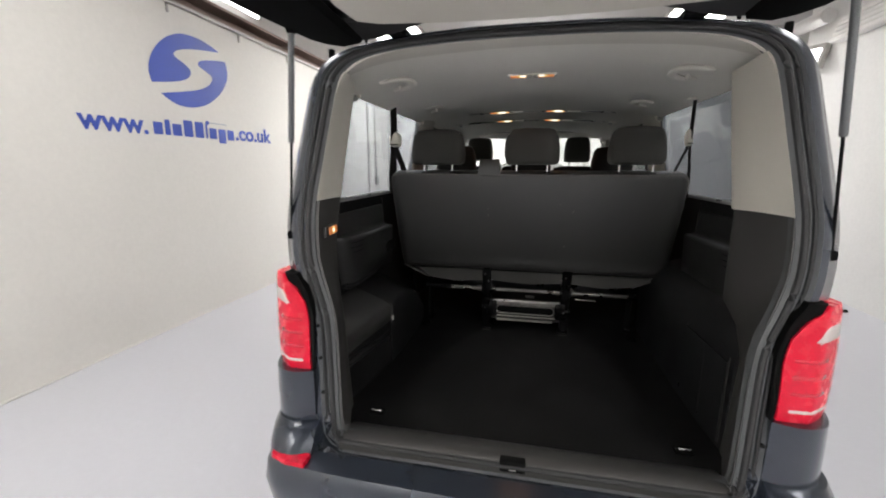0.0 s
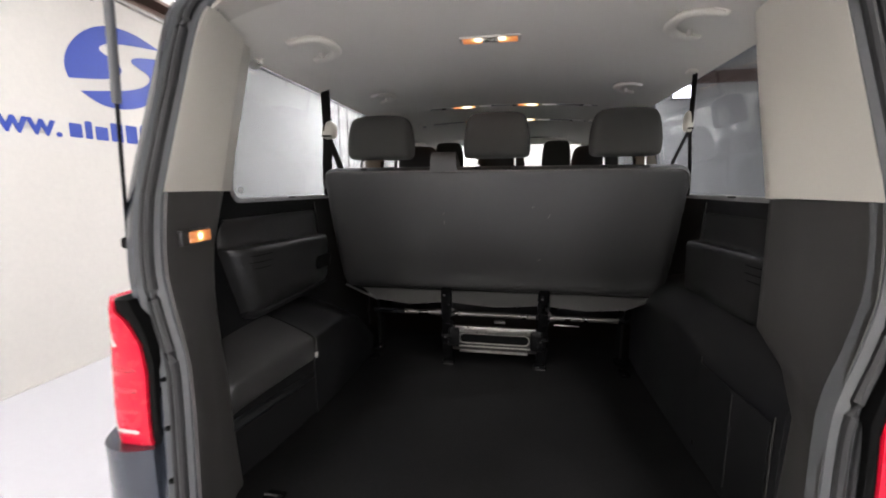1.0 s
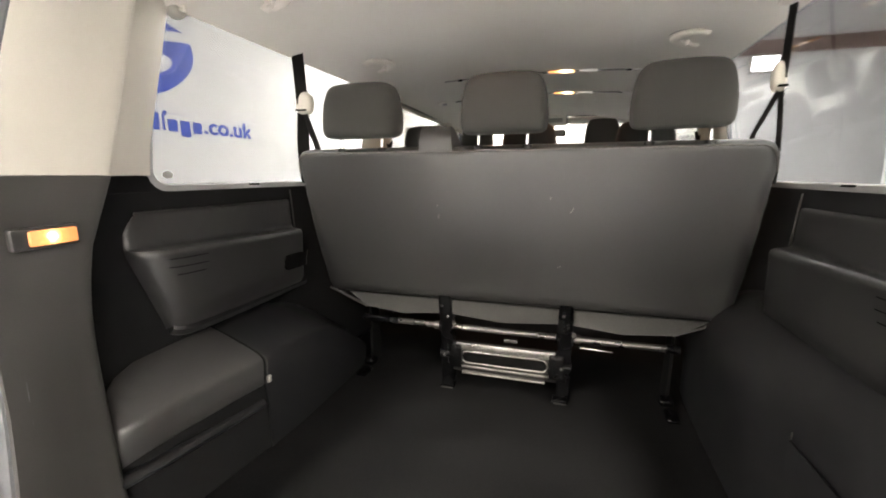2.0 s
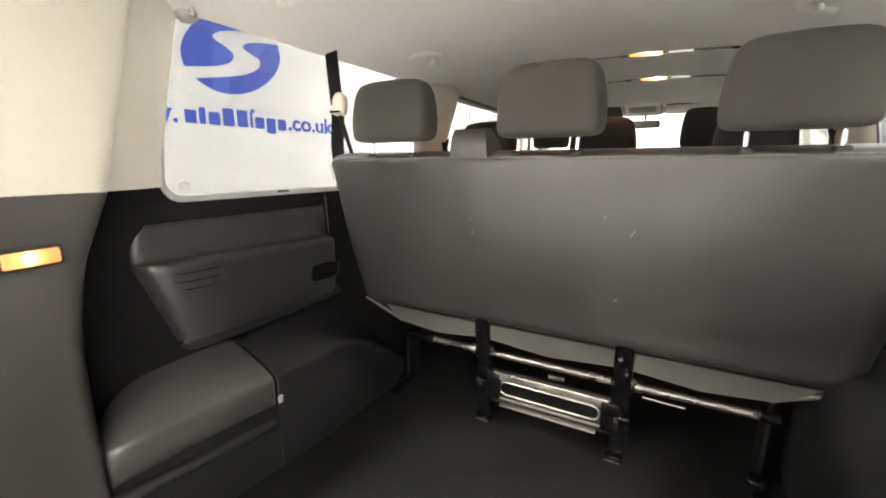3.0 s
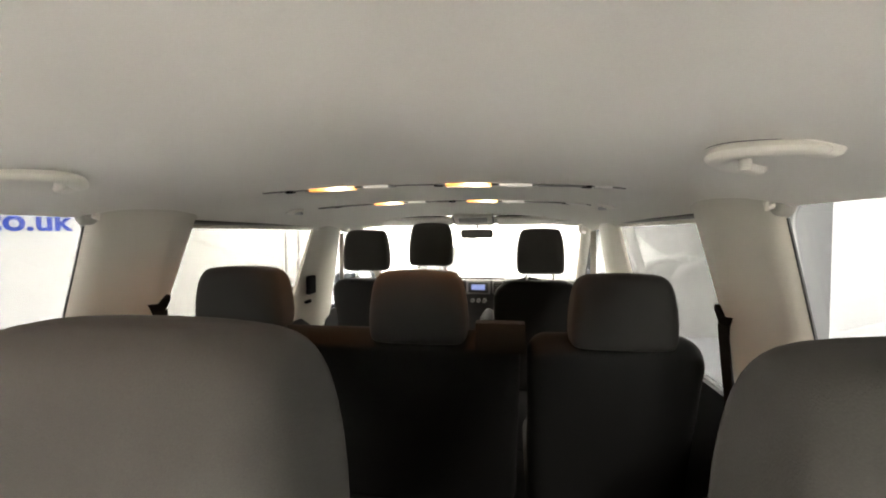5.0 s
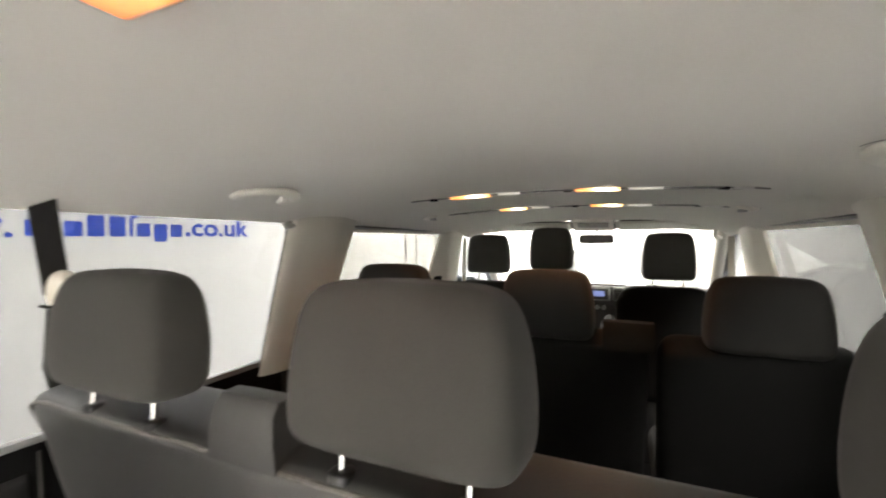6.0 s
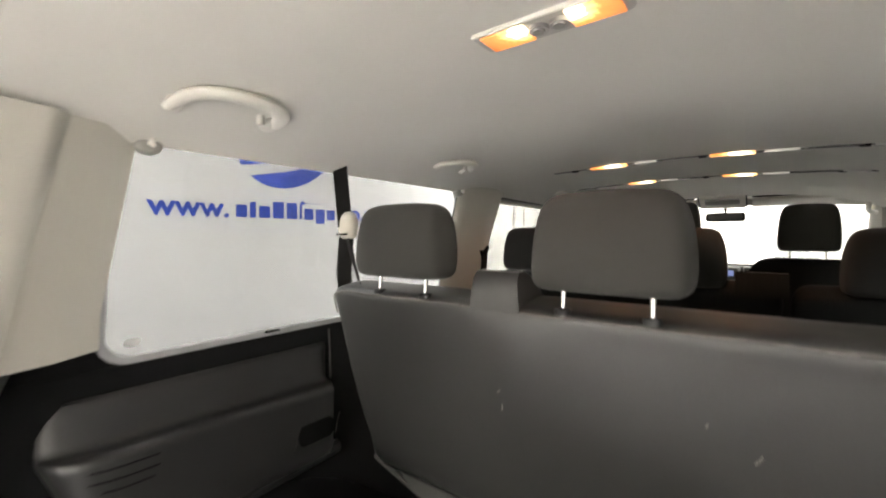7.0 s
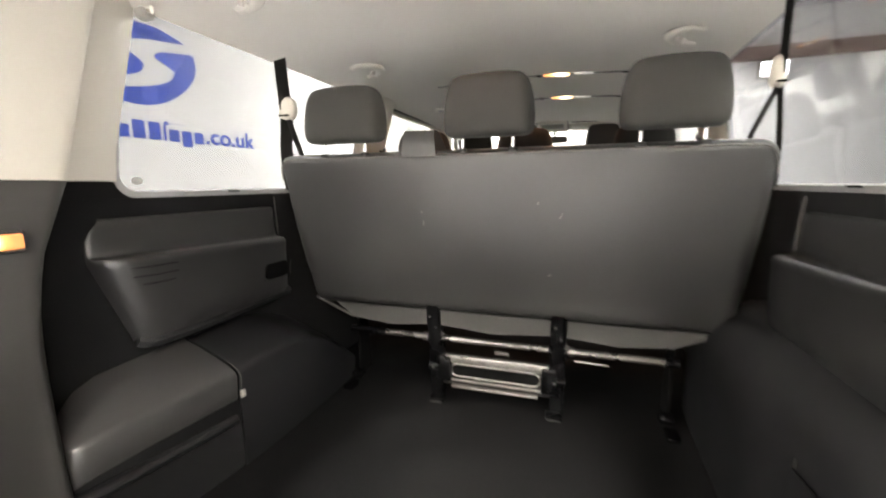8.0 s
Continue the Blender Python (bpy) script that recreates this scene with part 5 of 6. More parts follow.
# cushion, board strips, frame
part("cushion", join(rbox((0, 1.60, 0.965), (1.50, 0.46, 0.13), 0.05, 4)), FABRIC_DEEP_SHADE, bench, "charcoal cloth seat cushion, darkened in colour for shade")
for a, b in ((-0.60, -0.262), (-0.212, 0.212), (0.268, 0.625)):
    ca, cb = (0.10 if a < -0.5 else 0.0), (0.10 if b > 0.5 else 0.0)
    part("cushion_board", loft([[(a - ca, y, 0.968), (b + cb, y, 0.968), (b - 0.0, y, 0.900), ((a + b) / 2, y - 0.002, 0.884), (a, y, 0.900)] for y in (1.262, 1.272)]), BOARD, bench, "pale grey board under the cushion")
for s in (-1, 1):
    part("corner_bracket", tube([(s * 0.775, 1.248, 0.980 if s < 0 else 1.0), (s * 0.70, 1.262, 0.940), (s * 0.612, 1.28, 0.895)], 0.007, 8), BOARD, bench)
    part("side_frame", loft([[(s * xx, y, z) for y, z in ((1.33, 0.90), (1.40, 0.90), (1.44, 0.60), (1.34, 0.60))] for xx in (0.622, 0.634)]), BLACK, bench, "black steel side frame")
    part("floor_foot", rbox((s * 0.632, 1.268, 0.583), (0.045, 0.08, 0.014), 0.006), STEEL, bench, "black steel floor catch")
    part("foot_knob", rbox((s * 0.615, 1.30, 0.625), (0.05, 0.05, 0.03), 0.012, 3), STEEL, bench)
    leg = part("leg_bracket", loft([[(s * 0.240 + dx * w, y, z) for dx, y in ((-0.028, yy + 0.006), (-0.020, yy), (0.020, yy), (0.028, yy + 0.006), (0.028, yy + 0.05), (-0.028, yy + 0.05))] for z, yy, w in ((0.985, 1.235, 0.9), (0.93, 1.245, 1.0), (0.84, 1.268, 0.95), (0.76, 1.276, 1.0), (0.66, 1.280, 0.95), (0.60, 1.282, 0.9), (0.578, 1.283, 0.8))]), STEEL, bench, "black steel leg bracket")
    part("bolt", tube([(s * 0.240 - 0.008, 1.236, 0.945), (s * 0.240 - 0.008, 1.228, 0.944)], 0.007, 8), CHROME, leg)
    part("bolt", tube([(s * 0.240 + 0.012, 1.252, 0.895), (s * 0.240 + 0.012, 1.244, 0.894)], 0.006, 8), CHROME, leg)
    part("bolt", tube([(s * 0.240 + 0.03, 1.28, 0.86), (s * 0.240 + 0.03, 1.268, 0.86)], 0.010, 8), PLATE, leg)
    part("pivot", tube([(s * 0.240 - 0.034, 1.292, 0.832), (s * 0.240 + 0.034, 1.292, 0.832)], 0.022, 14), STEEL, leg, "black pivot collar")
    part("pivot", tube([(s * 0.240 - 0.030, 1.286, 0.715), (s * 0.240 + 0.030, 1.286, 0.715)], 0.017, 12), STEEL, leg, "black pivot collar")
    part("bolt", tube([(s * 0.240 - 0.008, 1.272, 0.715), (s * 0.240 - 0.008, 1.262, 0.715)], 0.006, 8), CHROME, leg)
    part("leg_foot", rbox((s * 0.232, 1.268, 0.584), (0.062, 0.045, 0.018), 0.005), STEEL, leg, "black steel foot")
    part("foot_edge", rbox((s * 0.232, 1.245, 0.578), (0.050, 0.006, 0.005), 0.002), PLATE, leg)
cross_bar = part("cross_bar", tube([(-0.628, 1.302, 0.832), (0.635, 1.302, 0.832)], 0.013, 12), BAR, bench, "worn shiny steel cross bar")
for a, b in ((-0.640, -0.47), (0.600, 0.645)):
    part("bar_sleeve", tube([(a, 1.302, 0.832), (b, 1.302, 0.832)], 0.0165, 14), STEEL, cross_bar, "black sleeve on the end of the bar")
for x in (-0.292, 0.288):
    part("bar_collar", tube([(x - 0.010, 1.302, 0.832), (x + 0.010, 1.302, 0.832)], 0.0185, 16), BAR, cross_bar, "steel collar beside the leg")
step = part("step_plate", span(-0.235, 0.243, 1.292, 1.312, 0.638, 0.772, 0.006), DARKPLATE, bench, "grey pressed-steel plate between the legs")
part("plate_lip", span(-0.200, 0.208, 1.276, 1.300, 0.740, 0.772, 0.005), LIP, step)
part("plate_lip", span(-0.19, 0.195, 1.284, 1.298, 0.660, 0.666, 0.002), LIP, step)
part("plate_lip", span(-0.175, 0.170, 1.276, 1.300, 0.634, 0.643, 0.003), LIP, step)
part("slot", prism([(0.0 + a, 0.706 + b) for a, b in round_rect(0.345, 0.042, 0.02)], 1, 1.2895, 1.296), BLACK, step, "pressed slot")
part("plate_band", span(-0.195, 0.203, 1.288, 1.296, 0.728, 0.742, 0.003), PLATE, step)
part("slot_rim", tube([(a, 1.289, 0.706 + b) for a, b in round_rect(0.355, 0.052, 0.025)], 0.0028, 6, True), LIP, step)
for x in (-0.205, 0.212):
    part("plate_end", span(x - 0.03, x + 0.03, 1.270, 1.30, 0.66, 0.765, 0.008), STEEL, step)
part("handle_tab", span(0.0, 0.055, 1.285, 1.30, 0.79, 0.806, 0.004), PLATE, bench)
part("release_rod", tube([(0.30, 1.32, 0.79), (0.42, 1.325, 0.785)], 0.004, 8), BAR, bench)
for x, z, l, a in ((-0.228, 1.320, 0.016, 80), (0.170, 1.391, 0.008, 70), (0.241, 1.350, 0.020, 60), (0.207, 1.143, 0.012, 25), (0.314, 1.000, 0.014, 120), (0.602, 0.996, 0.010, 20), (0.634, 0.996, 0.008, 60), (-0.515, 0.994, 0.009, 35), (-0.23, 1.36, 0.008, 45)):
    y = curve([(0.972, 1.246), (1.05, 1.2195), (1.137, 1.1912), (1.25, 1.1577), (1.35, 1.1319), (1.44, 1.1114), (1.505, 1.0977)])(z) - 0.001 - cover_slack(x, z)
    dx, dz = l / 2 * math.cos(radians(a)), l / 2 * math.sin(radians(a))
    part("scuff", tube([(x - dx, y + dz * 0.19, z - dz), (x + dx * 0.2, y, z), (x + dx, y - dz * 0.19, z + dz)], 0.0018, 5), SCUFF, back3, "pale scuff mark")

# second row: a double seat and a single seat
prof2 = arcs([(2.20, 0.95), (2.17, 1.10), (2.12, 1.30), (2.085, 1.44), (2.072, 1.502), (2.084, 1.522), (2.13, 1.548), (2.18, 1.544), (2.215, 1.48), (2.28, 1.2), (2.32, 1.0), (2.28, 0.94)])
double = thing("double_seat", (-0.24, 2.3, 0.575), "two-person dark cloth seat in the middle row, on the van floor", "seat", "seat rows")
backrest(double, "backrest", -0.80, 0.308, prof2, 0.03, FABRIC_DEEP_SHADE, 0.05, "charcoal cloth backrest, darkened in colour for shade")
headrest(double, -0.588, 2.09, 1.555, 0.325, 0.194, 0.12, FABRIC_SHADED, True, 0.03)
headrest(double, -0.003, 2.09, 1.525, 0.312, 0.216, 0.12, FABRIC_SHADED, True, 0.02)
part("belt_outlet", loft([[(x, y, z) for y, z in ((2.066, 1.505), (2.070, 1.560), (2.090, 1.588), (2.14, 1.588), (2.19, 1.555), (2.17, 1.53))] for x in (0.172, 0.180, 0.310, 0.318)]), FABRIC_DEEP_SHADE, double, "dark belt outlet")
part("cushion", rbox((-0.245, 2.52, 0.965), (1.09, 0.48, 0.14), 0.05, 4), FABRIC_DEEP_SHADE, double)
for x in (-0.6, 0.12):
    part("leg", span(x - 0.03, x + 0.03, 2.30, 2.62, 0.575, 0.90, 0.01), STEEL, double)
single = thing("single_seat", (0.57, 2.3, 0.575), "dark cloth single seat in the middle row, on the van floor", "seat", "seat rows")
backrest(single, "backrest", 0.325, 0.822, prof2, 0.03, FABRIC_DEEP_SHADE, 0.06, "charcoal cloth backrest, darkened in colour for shade")
headrest(single, 0.588, 2.09, 1.526, 0.300, 0.208, 0.12, FABRIC_SHADED, True, 0.02)
part("cushion", rbox((0.57, 2.52, 0.965), (0.48, 0.48, 0.14), 0.05, 4), FABRIC_DEEP_SHADE, single)
for x in (0.40, 0.72):
    part("leg", span(x - 0.03, x + 0.03, 2.30, 2.62, 0.575, 0.90, 0.01), STEEL, single)

# front row
prof1 = arcs([(3.22, 0.98), (3.17, 1.15), (3.12, 1.35), (3.085, 1.50), (3.07, 1.575), (3.085, 1.598), (3.13, 1.602), (3.18, 1.585), (3.22, 1.48), (3.28, 1.2), (3.32, 1.02), (3.28, 0.96)])
pair = thing("passenger_bench", (-0.36, 3.35, 0.54), "two-person dark cloth front passenger seat", "seat", "seat rows")
# backrests in the darker copy, headrests in the lighter, to offset the backlight
backrest(pair, "backrest", -0.74, -0.335, prof1, 0.03, FABRIC_DEEP_SHADE, 0.09)
backrest(pair, "backrest", -0.325, 0.00, prof1, 0.03, FABRIC_DEEP_SHADE, 0.09)
headrest(pair, -0.520, 3.09, 1.650, 0.270, 0.225, 0.11, FABRIC, True, 0.05, 0, 0.14)
headrest(pair, -0.150, 3.09, 1.680, 0.250, 0.228, 0.11, FABRIC, True, 0.08, 0, 0.15)
part("cushion", rbox((-0.36, 3.48, 1.0), (0.80, 0.48, 0.14), 0.05, 4), FABRIC_DEEP_SHADE, pair)
part("seat_base", span(-0.72, 0.0, 3.28, 3.68, 0.54, 0.94, 0.02), PLASTIC, pair)
driver = thing("driver_seat", (0.42, 3.35, 0.54), "dark cloth driver seat with an inner armrest", "seat", "seat rows")
backrest(driver, "backrest", 0.19, 0.655, prof1, 0.03, FABRIC_DEEP_SHADE, 0.11)
headrest(driver, 0.438, 3.09, 1.638, 0.255, 0.235, 0.11, FABRIC, True, 0.04, 0, 0.14)
part("armrest", tube([(0.15, 3.12, 1.34), (0.15, 3.18, 1.36), (0.15, 3.42, 1.36)], [0.035, 0.042, 0.03], 12), FABRIC_DEEP_SHADE, driver)
part("cushion", rbox((0.42, 3.48, 1.0), (0.48, 0.48, 0.14), 0.05, 4), FABRIC_DEEP_SHADE, driver)
part("seat_base", span(0.22, 0.62, 3.28, 3.68, 0.54, 0.94, 0.02), PLASTIC, driver)

# ---- cab ----
dash = part("dashboard", loft([[(x, y, z) for y, z in ((4.52, 1.39), (4.25, 1.485), (4.08, 1.505), (4.00, 1.495), (3.97, 1.40), (4.02, 1.22), (4.10, 0.9), (4.5, 0.85))] for x in (-0.85, -0.4, 0, 0.4, 0.85)]), DASH, van, "grey moulded dashboard")
radio = part("radio", rbox((0.047, 3.965, 1.445), (0.180, 0.03, 0.100), 0.006, 2, (-8, 0, 0)), SILVER, dash, "silver-framed radio unit")
part("radio_face", rbox((0.047, 3.951, 1.446), (0.150, 0.010, 0.074), 0.003, 2, (-8, 0, 0)), DASH, radio)
part("display", rbox((0.047, 3.944, 1.450), (0.100, 0.006, 0.040), 0.002, 2, (-8, 0, 0)), SCREEN, radio, "lit blue-grey display")
vent = part("vent_frame", rbox((0.192, 3.972, 1.448), (0.078, 0.03, 0.098), 0.008), SILVER, dash, "silver air vent frame")
part("vent_mouth", rbox((0.192, 3.960, 1.448), (0.062, 0.012, 0.080), 0.004), BLACK, vent)
for k in range(5):
    part("vent_slat", rbox((0.192, 3.953, 1.418 + 0.015 * k), (0.058, 0.012, 0.004), 0.001), HOOKGREY, vent)
part("dash_trim", tube([(-0.80, 4.005, 1.505), (-0.3, 3.998, 1.512), (0.0, 3.996, 1.512), (0.24, 3.998, 1.510)], 0.006, 8), BLACK, dash)
for x in (0.03, 0.075, 0.12):
    part("knob", tube([(x - 0.028, 3.99, 1.345), (x - 0.028, 3.945, 1.347)], 0.016, 12), SILVER, dash)
part("centre_stack", rbox((0.075, 4.03, 1.18), (0.24, 0.10, 0.34), 0.02), DASH, dash)
wheel_c = Vector((0.42, 3.86, 1.36))
part("steering_wheel", tube([wheel_c + Vector((0.185 * math.cos(2 * math.pi * k / 32), 0.11 * math.sin(2 * math.pi * k / 32), 0.15 * math.sin(2 * math.pi * k / 32))) for k in range(32)], 0.016, 8, True), BLACK, van, "black steering wheel")
part("steering_hub", join(rbox(wheel_c + Vector((0, 0.02, -0.01)), (0.16, 0.05, 0.12), 0.03, 3, (36, 0, 0)), tube([wheel_c, wheel_c + Vector((0, 0.2, -0.16))], 0.03, 10)), BLACK, van)
mirror = part("rear_view_mirror", prism([(0.048 + a, 1.852 + b) for a, b in round_rect(0.228, 0.060, 0.020)], 1, 3.80, 3.822, 0.006), BLACK, van, "black rear-view mirror")
part("mirror_glass", prism([(0.048 + a, 1.852 + b) for a, b in round_rect(0.206, 0.046, 0.015)], 1, 3.7975, 3.8005), DASH, mirror)
part("mirror_stalk", tube([(0.048, 3.82, 1.86), (0.048, 3.86, 1.90), (0.048, 3.84, 1.93)], 0.009, 8), BLACK, mirror)
part("screen_header", sheet([[(x, 3.60, 1.962 - 0.05 * (x / 0.8) ** 2) for x in (-0.76, -0.5, -0.25, 0, 0.25, 0.5, 0.76)], [(x, 3.70, 1.922 - 0.03 * (x / 0.8) ** 4) for x in (-0.78, -0.5, -0.25, 0, 0.25, 0.5, 0.78)], [(x, 3.725, 1.965 - 0.05 * (x / 0.8) ** 2) for x in (-0.78, -0.5, -0.25, 0, 0.25, 0.5, 0.78)]], 0.01), CREAM, van)
console = part("roof_console", loft([[(x, y, z) for y, z in ((3.52, 1.990), (3.53, 1.966), (3.64, 1.922), (3.705, 1.910), (3.71, 1.97))] for x in (-0.085, -0.078, 0.160, 0.167)]), HANDLE, van, "pale roof console")
for x in (-0.089, 0.171):
    part("console_gap", tube([(x, 3.53, 1.972), (x, 3.64, 1.934), (x, 3.70, 1.920)], 0.0045, 6), SEAL, console)
# mid-grey slab puts the shade on the console's face into colour
part("console_shade", rbox((0.041, 3.585, 1.943), (0.19, 0.07, 0.010), 0.003, 2, (-22, 0, 0)), HOOKGREY, console)
for a, b in ((-0.66, -0.11), (0.20, 0.70)):
    visor = part("sun_visor", rbox(((a + b) / 2, 3.625, 1.938), (b - a, 0.13, 0.020), 0.009, 3, (-17, 0, 0)), HANDLE, van, "pale folded sun visor")
    part("visor_gap", tube([(a, 3.548, 1.966), ((a + b) / 2, 3.548, 1.968), (b, 3.548, 1.966)], 0.005, 6), SEAL, visor)
for s in (-1, 1):
    part("screen_handle", tube(smooth_path([(s * 0.755, 3.56, 1.925), (s * 0.725, 3.57, 1.905), (s * 0.735, 3.66, 1.865), (s * 0.77, 3.70, 1.855)], 4), 0.012, 8), HANDLE, van)
    part("lock_box", rbox((s * 0.838, 3.045, 1.572), (0.03, 0.075, 0.105), 0.008), BLACK, van, "black belt anchor box")
    part("lock_slot", rbox((s * 0.850, 3.03, 1.478), (0.02, 0.055, 0.018), 0.005), BLACK, van)
    part("door_belt", strap([(s * 0.735, 3.25, 1.86), (s * 0.740, 3.25, 1.50), (s * 0.76, 3.24, 1.20)], 0.042, 0.003, (0.8, 0.6 * s, 0)), IVORY, van, "pale belt guide beside the front door")
    mir = part("door_mirror", rbox((s * 1.06, 4.12, 1.42), (0.20, 0.13, 0.24), 0.05, 4), PAINT, van, "dark door mirror")
    part("mirror_arm", tube([(s * 0.92, 4.14, 1.36), (s * 1.0, 4.13, 1.36)], 0.03, 8), BLACK, mir)

# ---- wall graphics and studio fittings ----
def letters(text, y0, y1, z_base, x_height):
    """Lettering flat on the left wall, fitted to its width."""
    cu = bpy.data.curves.new("lettering", "FONT")
    cu.body = text
    cu.extrude = 0.002
    cu.offset = 0.022
    tmp = new("lettering_source", cu)
    bpy.context.view_layer.update()
    me = bpy.data.meshes.new_from_object(tmp.evaluated_get(bpy.context.evaluated_depsgraph_get()))
    bpy.data.objects.remove(tmp)
    bm = bmesh.new()
    bm.from_mesh(me)
    bpy.data.meshes.remove(me)
    xs = [v.co.x for v in bm.verts]
    ys = [v.co.y for v in bm.verts]
    a, b = min(xs), max(xs)
    top = max(ys)
    for v in bm.verts:
        v.co = Vector((WL + 0.004 + v.co.z, y0 + (v.co.x - a) / (b - a) * (y1 - y0), z_base + v.co.y * x_height / top))
    return bm


sign = thing("wall_lettering", (WL, 2.6, 1.9), "large blue web address lettering on the white wall", "sign")
part("letters", letters("www.", 1.42, 2.035, 1.888, 0.112), BLUE, sign, sharp=30)
part("letters", letters(".co.uk", 3.20, 3.885, 1.905, 0.165), BLUE, sign, sharp=30)


def wall_shape(outline, thick=0.004):
    return prism(outline, 0, WL + 0.001, WL + thick)


# the name between them, one plain bar for each character
for a, b, lo, hi in ((2.095, 2.195, 1.892, 2.004), (2.222, 2.280, 1.892, 2.035), (2.308, 2.418, 1.892, 2.004), (2.447, 2.560, 1.892, 2.052), (2.592, 2.705, 1.892, 2.052), (2.735, 2.762, 1.892, 2.045), (2.790, 2.895, 1.892, 2.004), (2.925, 3.035, 1.850, 2.004), (3.065, 3.170, 1.892, 2.004)):
    part("name_bar", wall_shape([((a + b) / 2 + dx, (lo + hi) / 2 + dz) for dx, dz in round_rect(b - a, hi - lo, 0.012, 4)]), BLUE, sign, "plain blue bar")
part("small_bar", span(WL + 0.001, WL + 0.004, 2.80, 3.06, 2.052, 2.064), GREYINK, sign, "tiny grey line of lettering")
part("small_dot", wall_shape([(2.77 + 0.024 * math.cos(2 * math.pi * k / 14), 2.057 + 0.02 * math.sin(2 * math.pi * k / 14)) for k in range(14)]), BLUE, sign)

badge = thing("wall_badge", (WL, 2.64, 2.5), "blue oval badge split by a curving white band on the wall", "sign")


def shape(keys, n=5):
    """A smooth closed outline whose first and last keys are corners."""
    return [(p.x, p.y) for p in smooth_path([(a, b, 0) for a, b in keys], n)]


upper = shape([(3.05, 2.833), (2.93, 2.868), (2.76, 2.897), (2.56, 2.886), (2.405, 2.829), (2.279, 2.739), (2.184, 2.627), (2.132, 2.518), (2.124, 2.429), (2.142, 2.362)])
upper += shape([(2.15, 2.360), (2.339, 2.395), (2.492, 2.434), (2.592, 2.488), (2.612, 2.555), (2.545, 2.601), (2.448, 2.640), (2.425, 2.668), (2.465, 2.706), (2.559, 2.742), (2.747, 2.784), (3.04, 2.830)])
lower = shape([(3.138, 2.752), (3.154, 2.611), (3.09, 2.477), (2.967, 2.354), (2.793, 2.246), (2.599, 2.191), (2.428, 2.190), (2.313, 2.227), (2.226, 2.275)])
lower += shape([(2.236, 2.277), (2.462, 2.324), (2.687, 2.378), (2.838, 2.444), (2.905, 2.510), (2.896, 2.560), (2.796, 2.599), (2.731, 2.630), (2.745, 2.668), (2.827, 2.700), (3.023, 2.740), (3.13, 2.752)])
part("badge_field", wall_shape(upper), BLUE, badge)
part("badge_field", wall_shape(lower), BLUE, badge)

# beam and rail along the top of the left wall
beam = thing("steel_beam", (WL - 0.2, 2, 3.2), "brown steel beam running above the white wall", "beam")
part("flange", span(WL - 0.45, WL - 0.05, WB, WF, 3.33, 3.36), BEAMPAINT, beam)
part("web", span(WL - 0.27, WL - 0.24, WB, WF, 3.18, 3.33), BEAMPAINT, beam)
part("lower_flange", span(WL - 0.30, WL - 0.02, WB, WF, 3.175, 3.20), BEAMPAINT, beam)
rail = thing("curtain_rail", (WL, 2, 3.12), "slim grey rail with hooks along the top of the wall", "rail")
part("rail", span(WL + 0.002, WL + 0.05, WB, WF, 3.115, 3.145, 0.006), RAILPAINT, rail)
for k in range(14):
    y = -3.6 + k
    part("hook", span(WL + 0.002, WL + 0.02, y - 0.012, y + 0.012, 3.03, 3.112, 0.004), RAILPAINT, rail)
strip = thing("strip_light", (WL - 0.5, 3.5, 4.3), "lit white strip lamp above the wall", "lamp")
for y in (1.6, 4.2):
    part("hanger", tube([(WL - 0.5, y, 3.755), (WL - 0.5, y, 4.3)], 0.006, 6), RAILPAINT, strip)
part("housing", span(WL - 0.56, WL - 0.44, 1.2, 4.6, 3.72, 3.76, 0.006), RAILPAINT, strip)
part("tube_light", tube([(WL - 0.5, 1.25, 3.70), (WL - 0.5, 4.55, 3.70)], 0.022, 10), PANEL_LIGHT, strip, "glowing tube")
# panel joint and switch box far along the left wall
post = thing("wall_joint", (WL, 7.35, 0), "dark upright joint strip on the white wall", "trim")
part("strip", span(WL + 0.001, WL + 0.02, 7.30, 7.36, 0.0, 3.1, 0.003), RAILPAINT, post)
box = thing("switch_box", (WL, 7.72, 1.3), "small grey switch box on the white wall", "switch")
part("case", span(WL + 0.001, WL + 0.06, 7.66, 7.78, 1.20, 1.38, 0.008), RAILPAINT, box)
part("conduit", tube([(WL + 0.02, 7.72, 1.38), (WL + 0.02, 7.72, 3.1)], 0.012, 8), RAILPAINT, box)

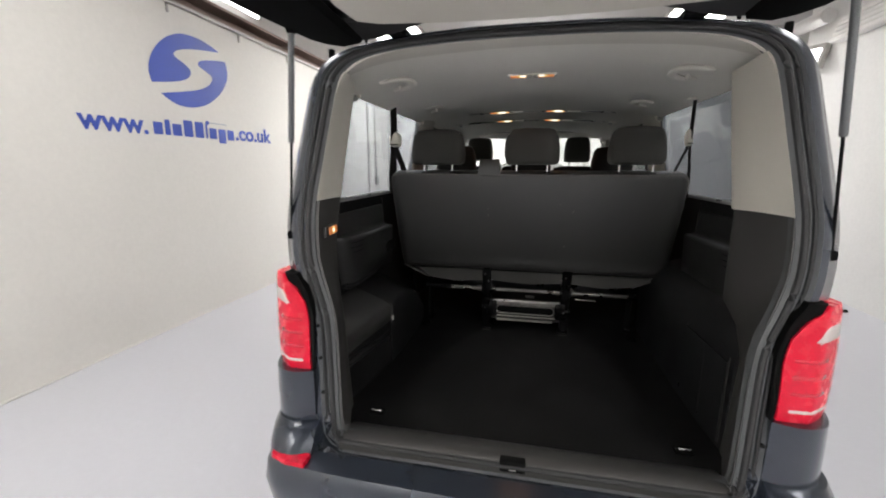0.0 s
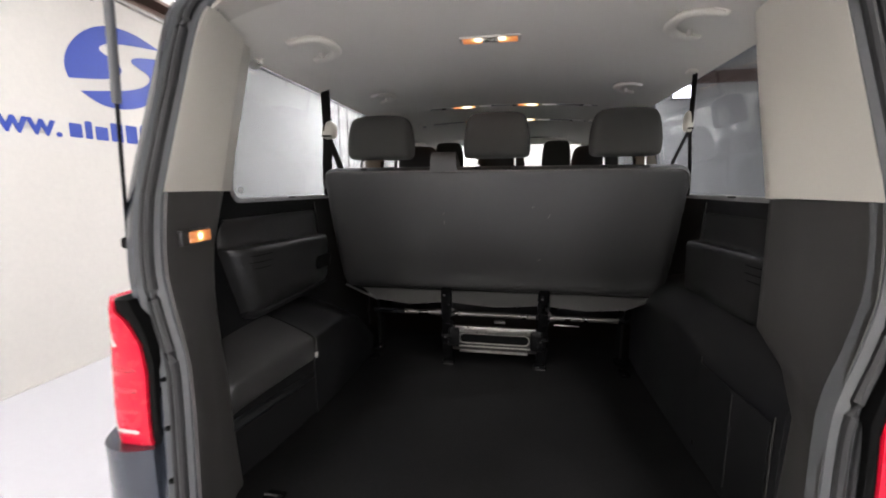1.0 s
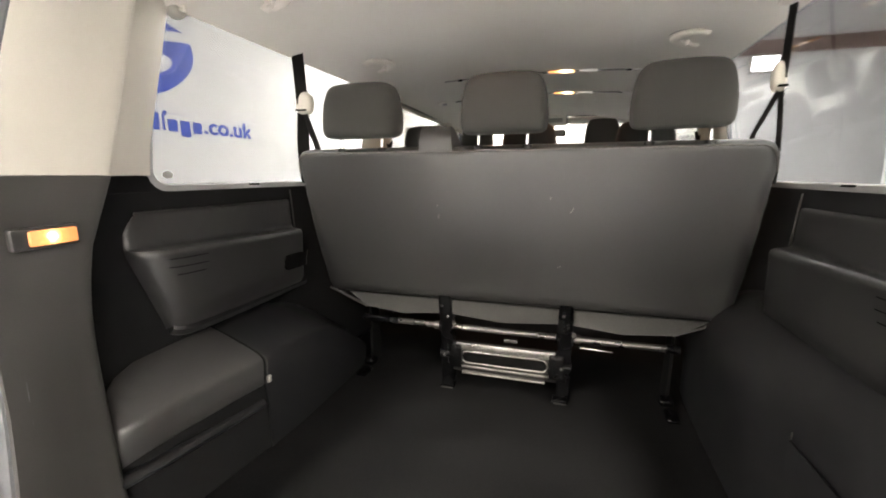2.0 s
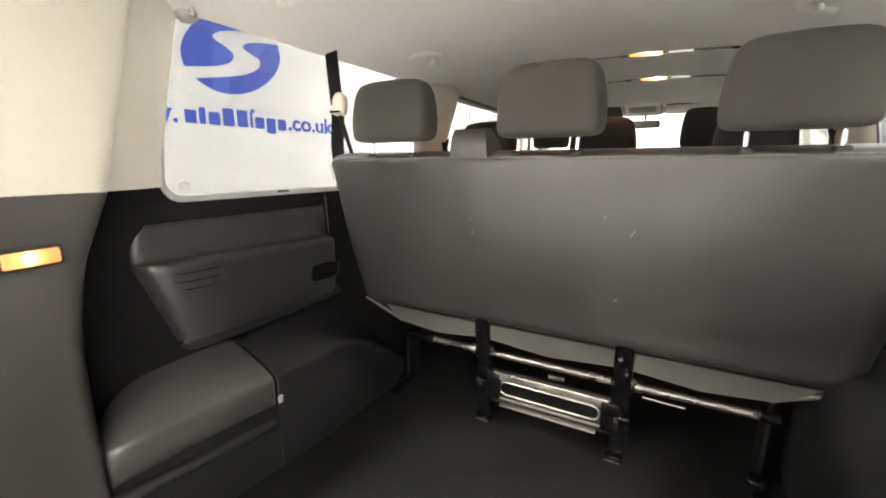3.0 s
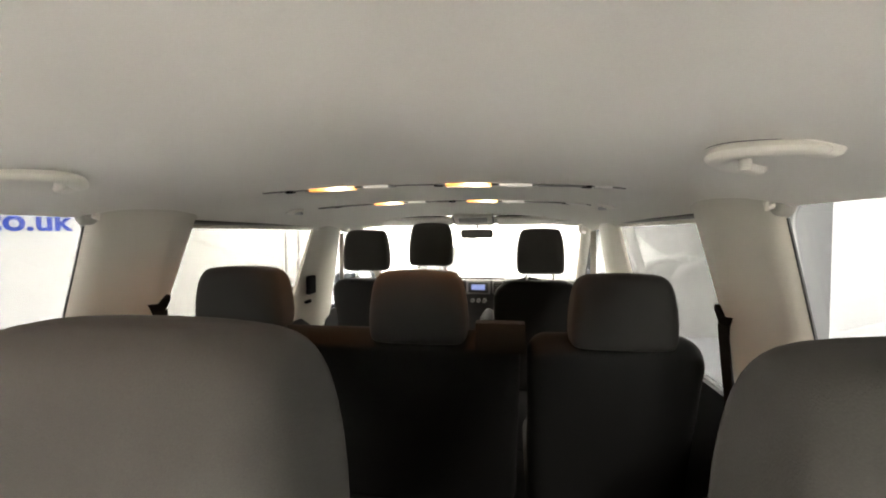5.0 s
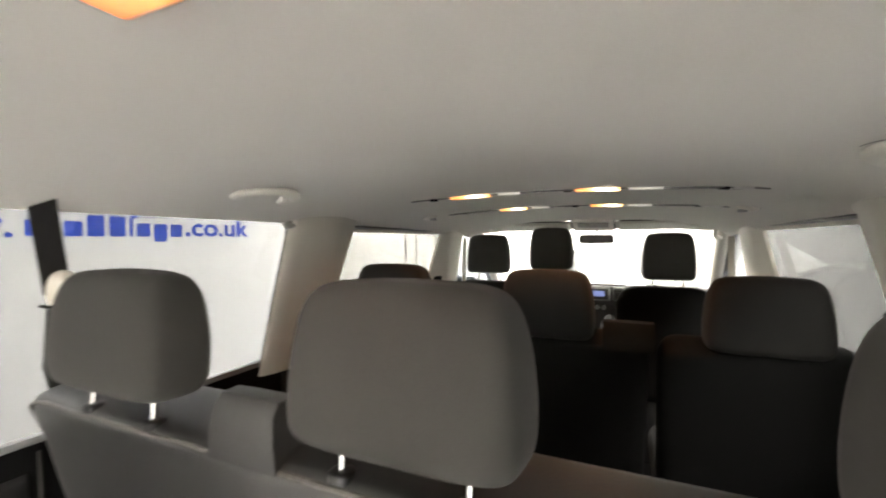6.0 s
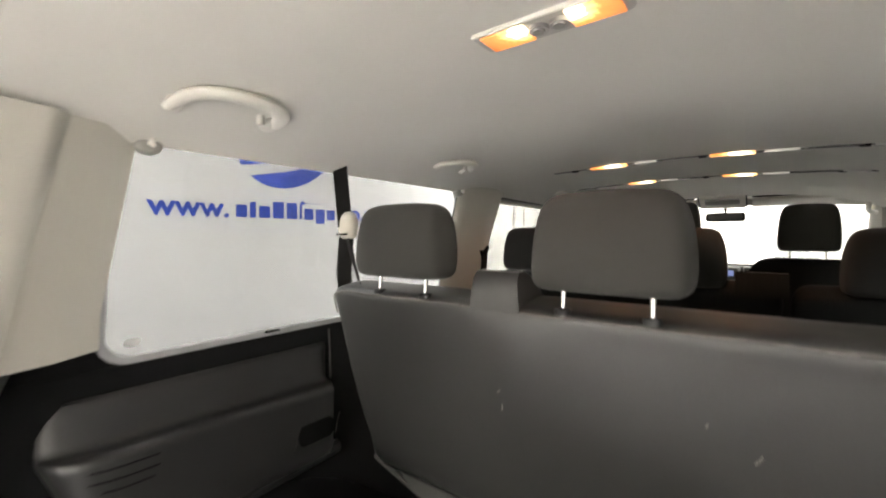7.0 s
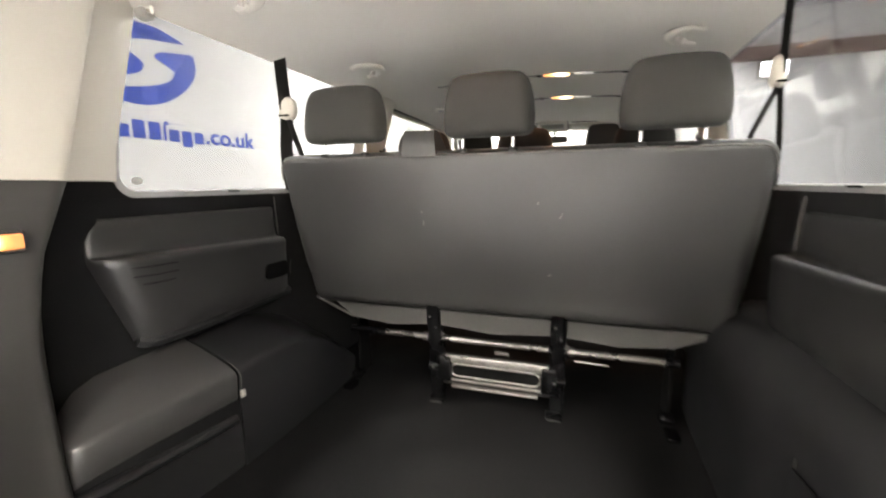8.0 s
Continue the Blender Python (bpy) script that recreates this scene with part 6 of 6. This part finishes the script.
# right side: square floodlight, roller shutter slats, rail
flood = thing("floodlight", (3.5, 5.5, 3.0), "square white floodlight, switched on, on the wall", "lamp", "floodlights")
fp = Vector((3.50, 5.45, 2.99))
part("case", rbox(fp + Vector((0.06, 0.03, 0.02)), (0.10, 0.34, 0.32), 0.02, 2, (0, 18, 30)), RAILPAINT, flood)
part("lamp_face", rbox(fp + Vector((0.0, 0.0, 0.0)), (0.02, 0.27, 0.25), 0.01, 2, (0, 18, 30)), FLOODFACE, flood, "glowing square face")
part("bracket", tube([fp + Vector((0.08, 0.04, 0)), Vector((WR, 5.6, 3.1))], 0.02, 8), RAILPAINT, flood)
shutter = thing("roller_shutter", (WR, 4.6, 3.4), "white slatted roller shutter housing on the wall", "shutter")
for k in range(5):
    z = 3.12 + 0.06 * k
    part("slat", span(WR - 0.14 + 0.02 * k, WR - 0.002, 2.4, 5.2, z, z + 0.05, 0.012), CEILPAINT, shutter)
part("barrel", tube([(WR - 0.16, 5.25, 3.46), (WR - 0.16, 5.85, 3.48)], 0.09, 14), CEILPAINT, shutter)
side_rail = thing("wall_rail", (4.5, WF, 3.6), "long grey-brown steel rail fixed across a white wall", "rail")
part("rail", span(1.2, BAY - 0.01, WF - 0.10, WF - 0.002, 3.50, 3.72, 0.006), BEAMPAINT, side_rail)
far_flood = thing("floodlight", (3.3, WF, 3.4), "square white floodlight, switched on, below the wall rail", "lamp", "floodlights")
part("case", span(3.08, 3.52, WF - 0.16, WF - 0.05, 3.18, 3.47, 0.02), RAILPAINT, far_flood)
part("lamp_face", span(3.11, 3.49, WF - 0.175, WF - 0.155, 3.21, 3.44, 0.008), FLOODFACE, far_flood, "glowing square face")
part("bracket", span(3.26, 3.34, WF - 0.06, WF - 0.002, 3.28, 3.36, 0.006), RAILPAINT, far_flood)
stud = thing("floor_stud", (3.52, 4.0, 0), "small black stud standing on the painted floor", "stud")
part("cap", tube([(3.52, 4.0, 0.0), (3.52, 4.0, 0.02), (3.52, 4.0, 0.03)], [0.025, 0.025, 0.012], 12), BLACK, stud)
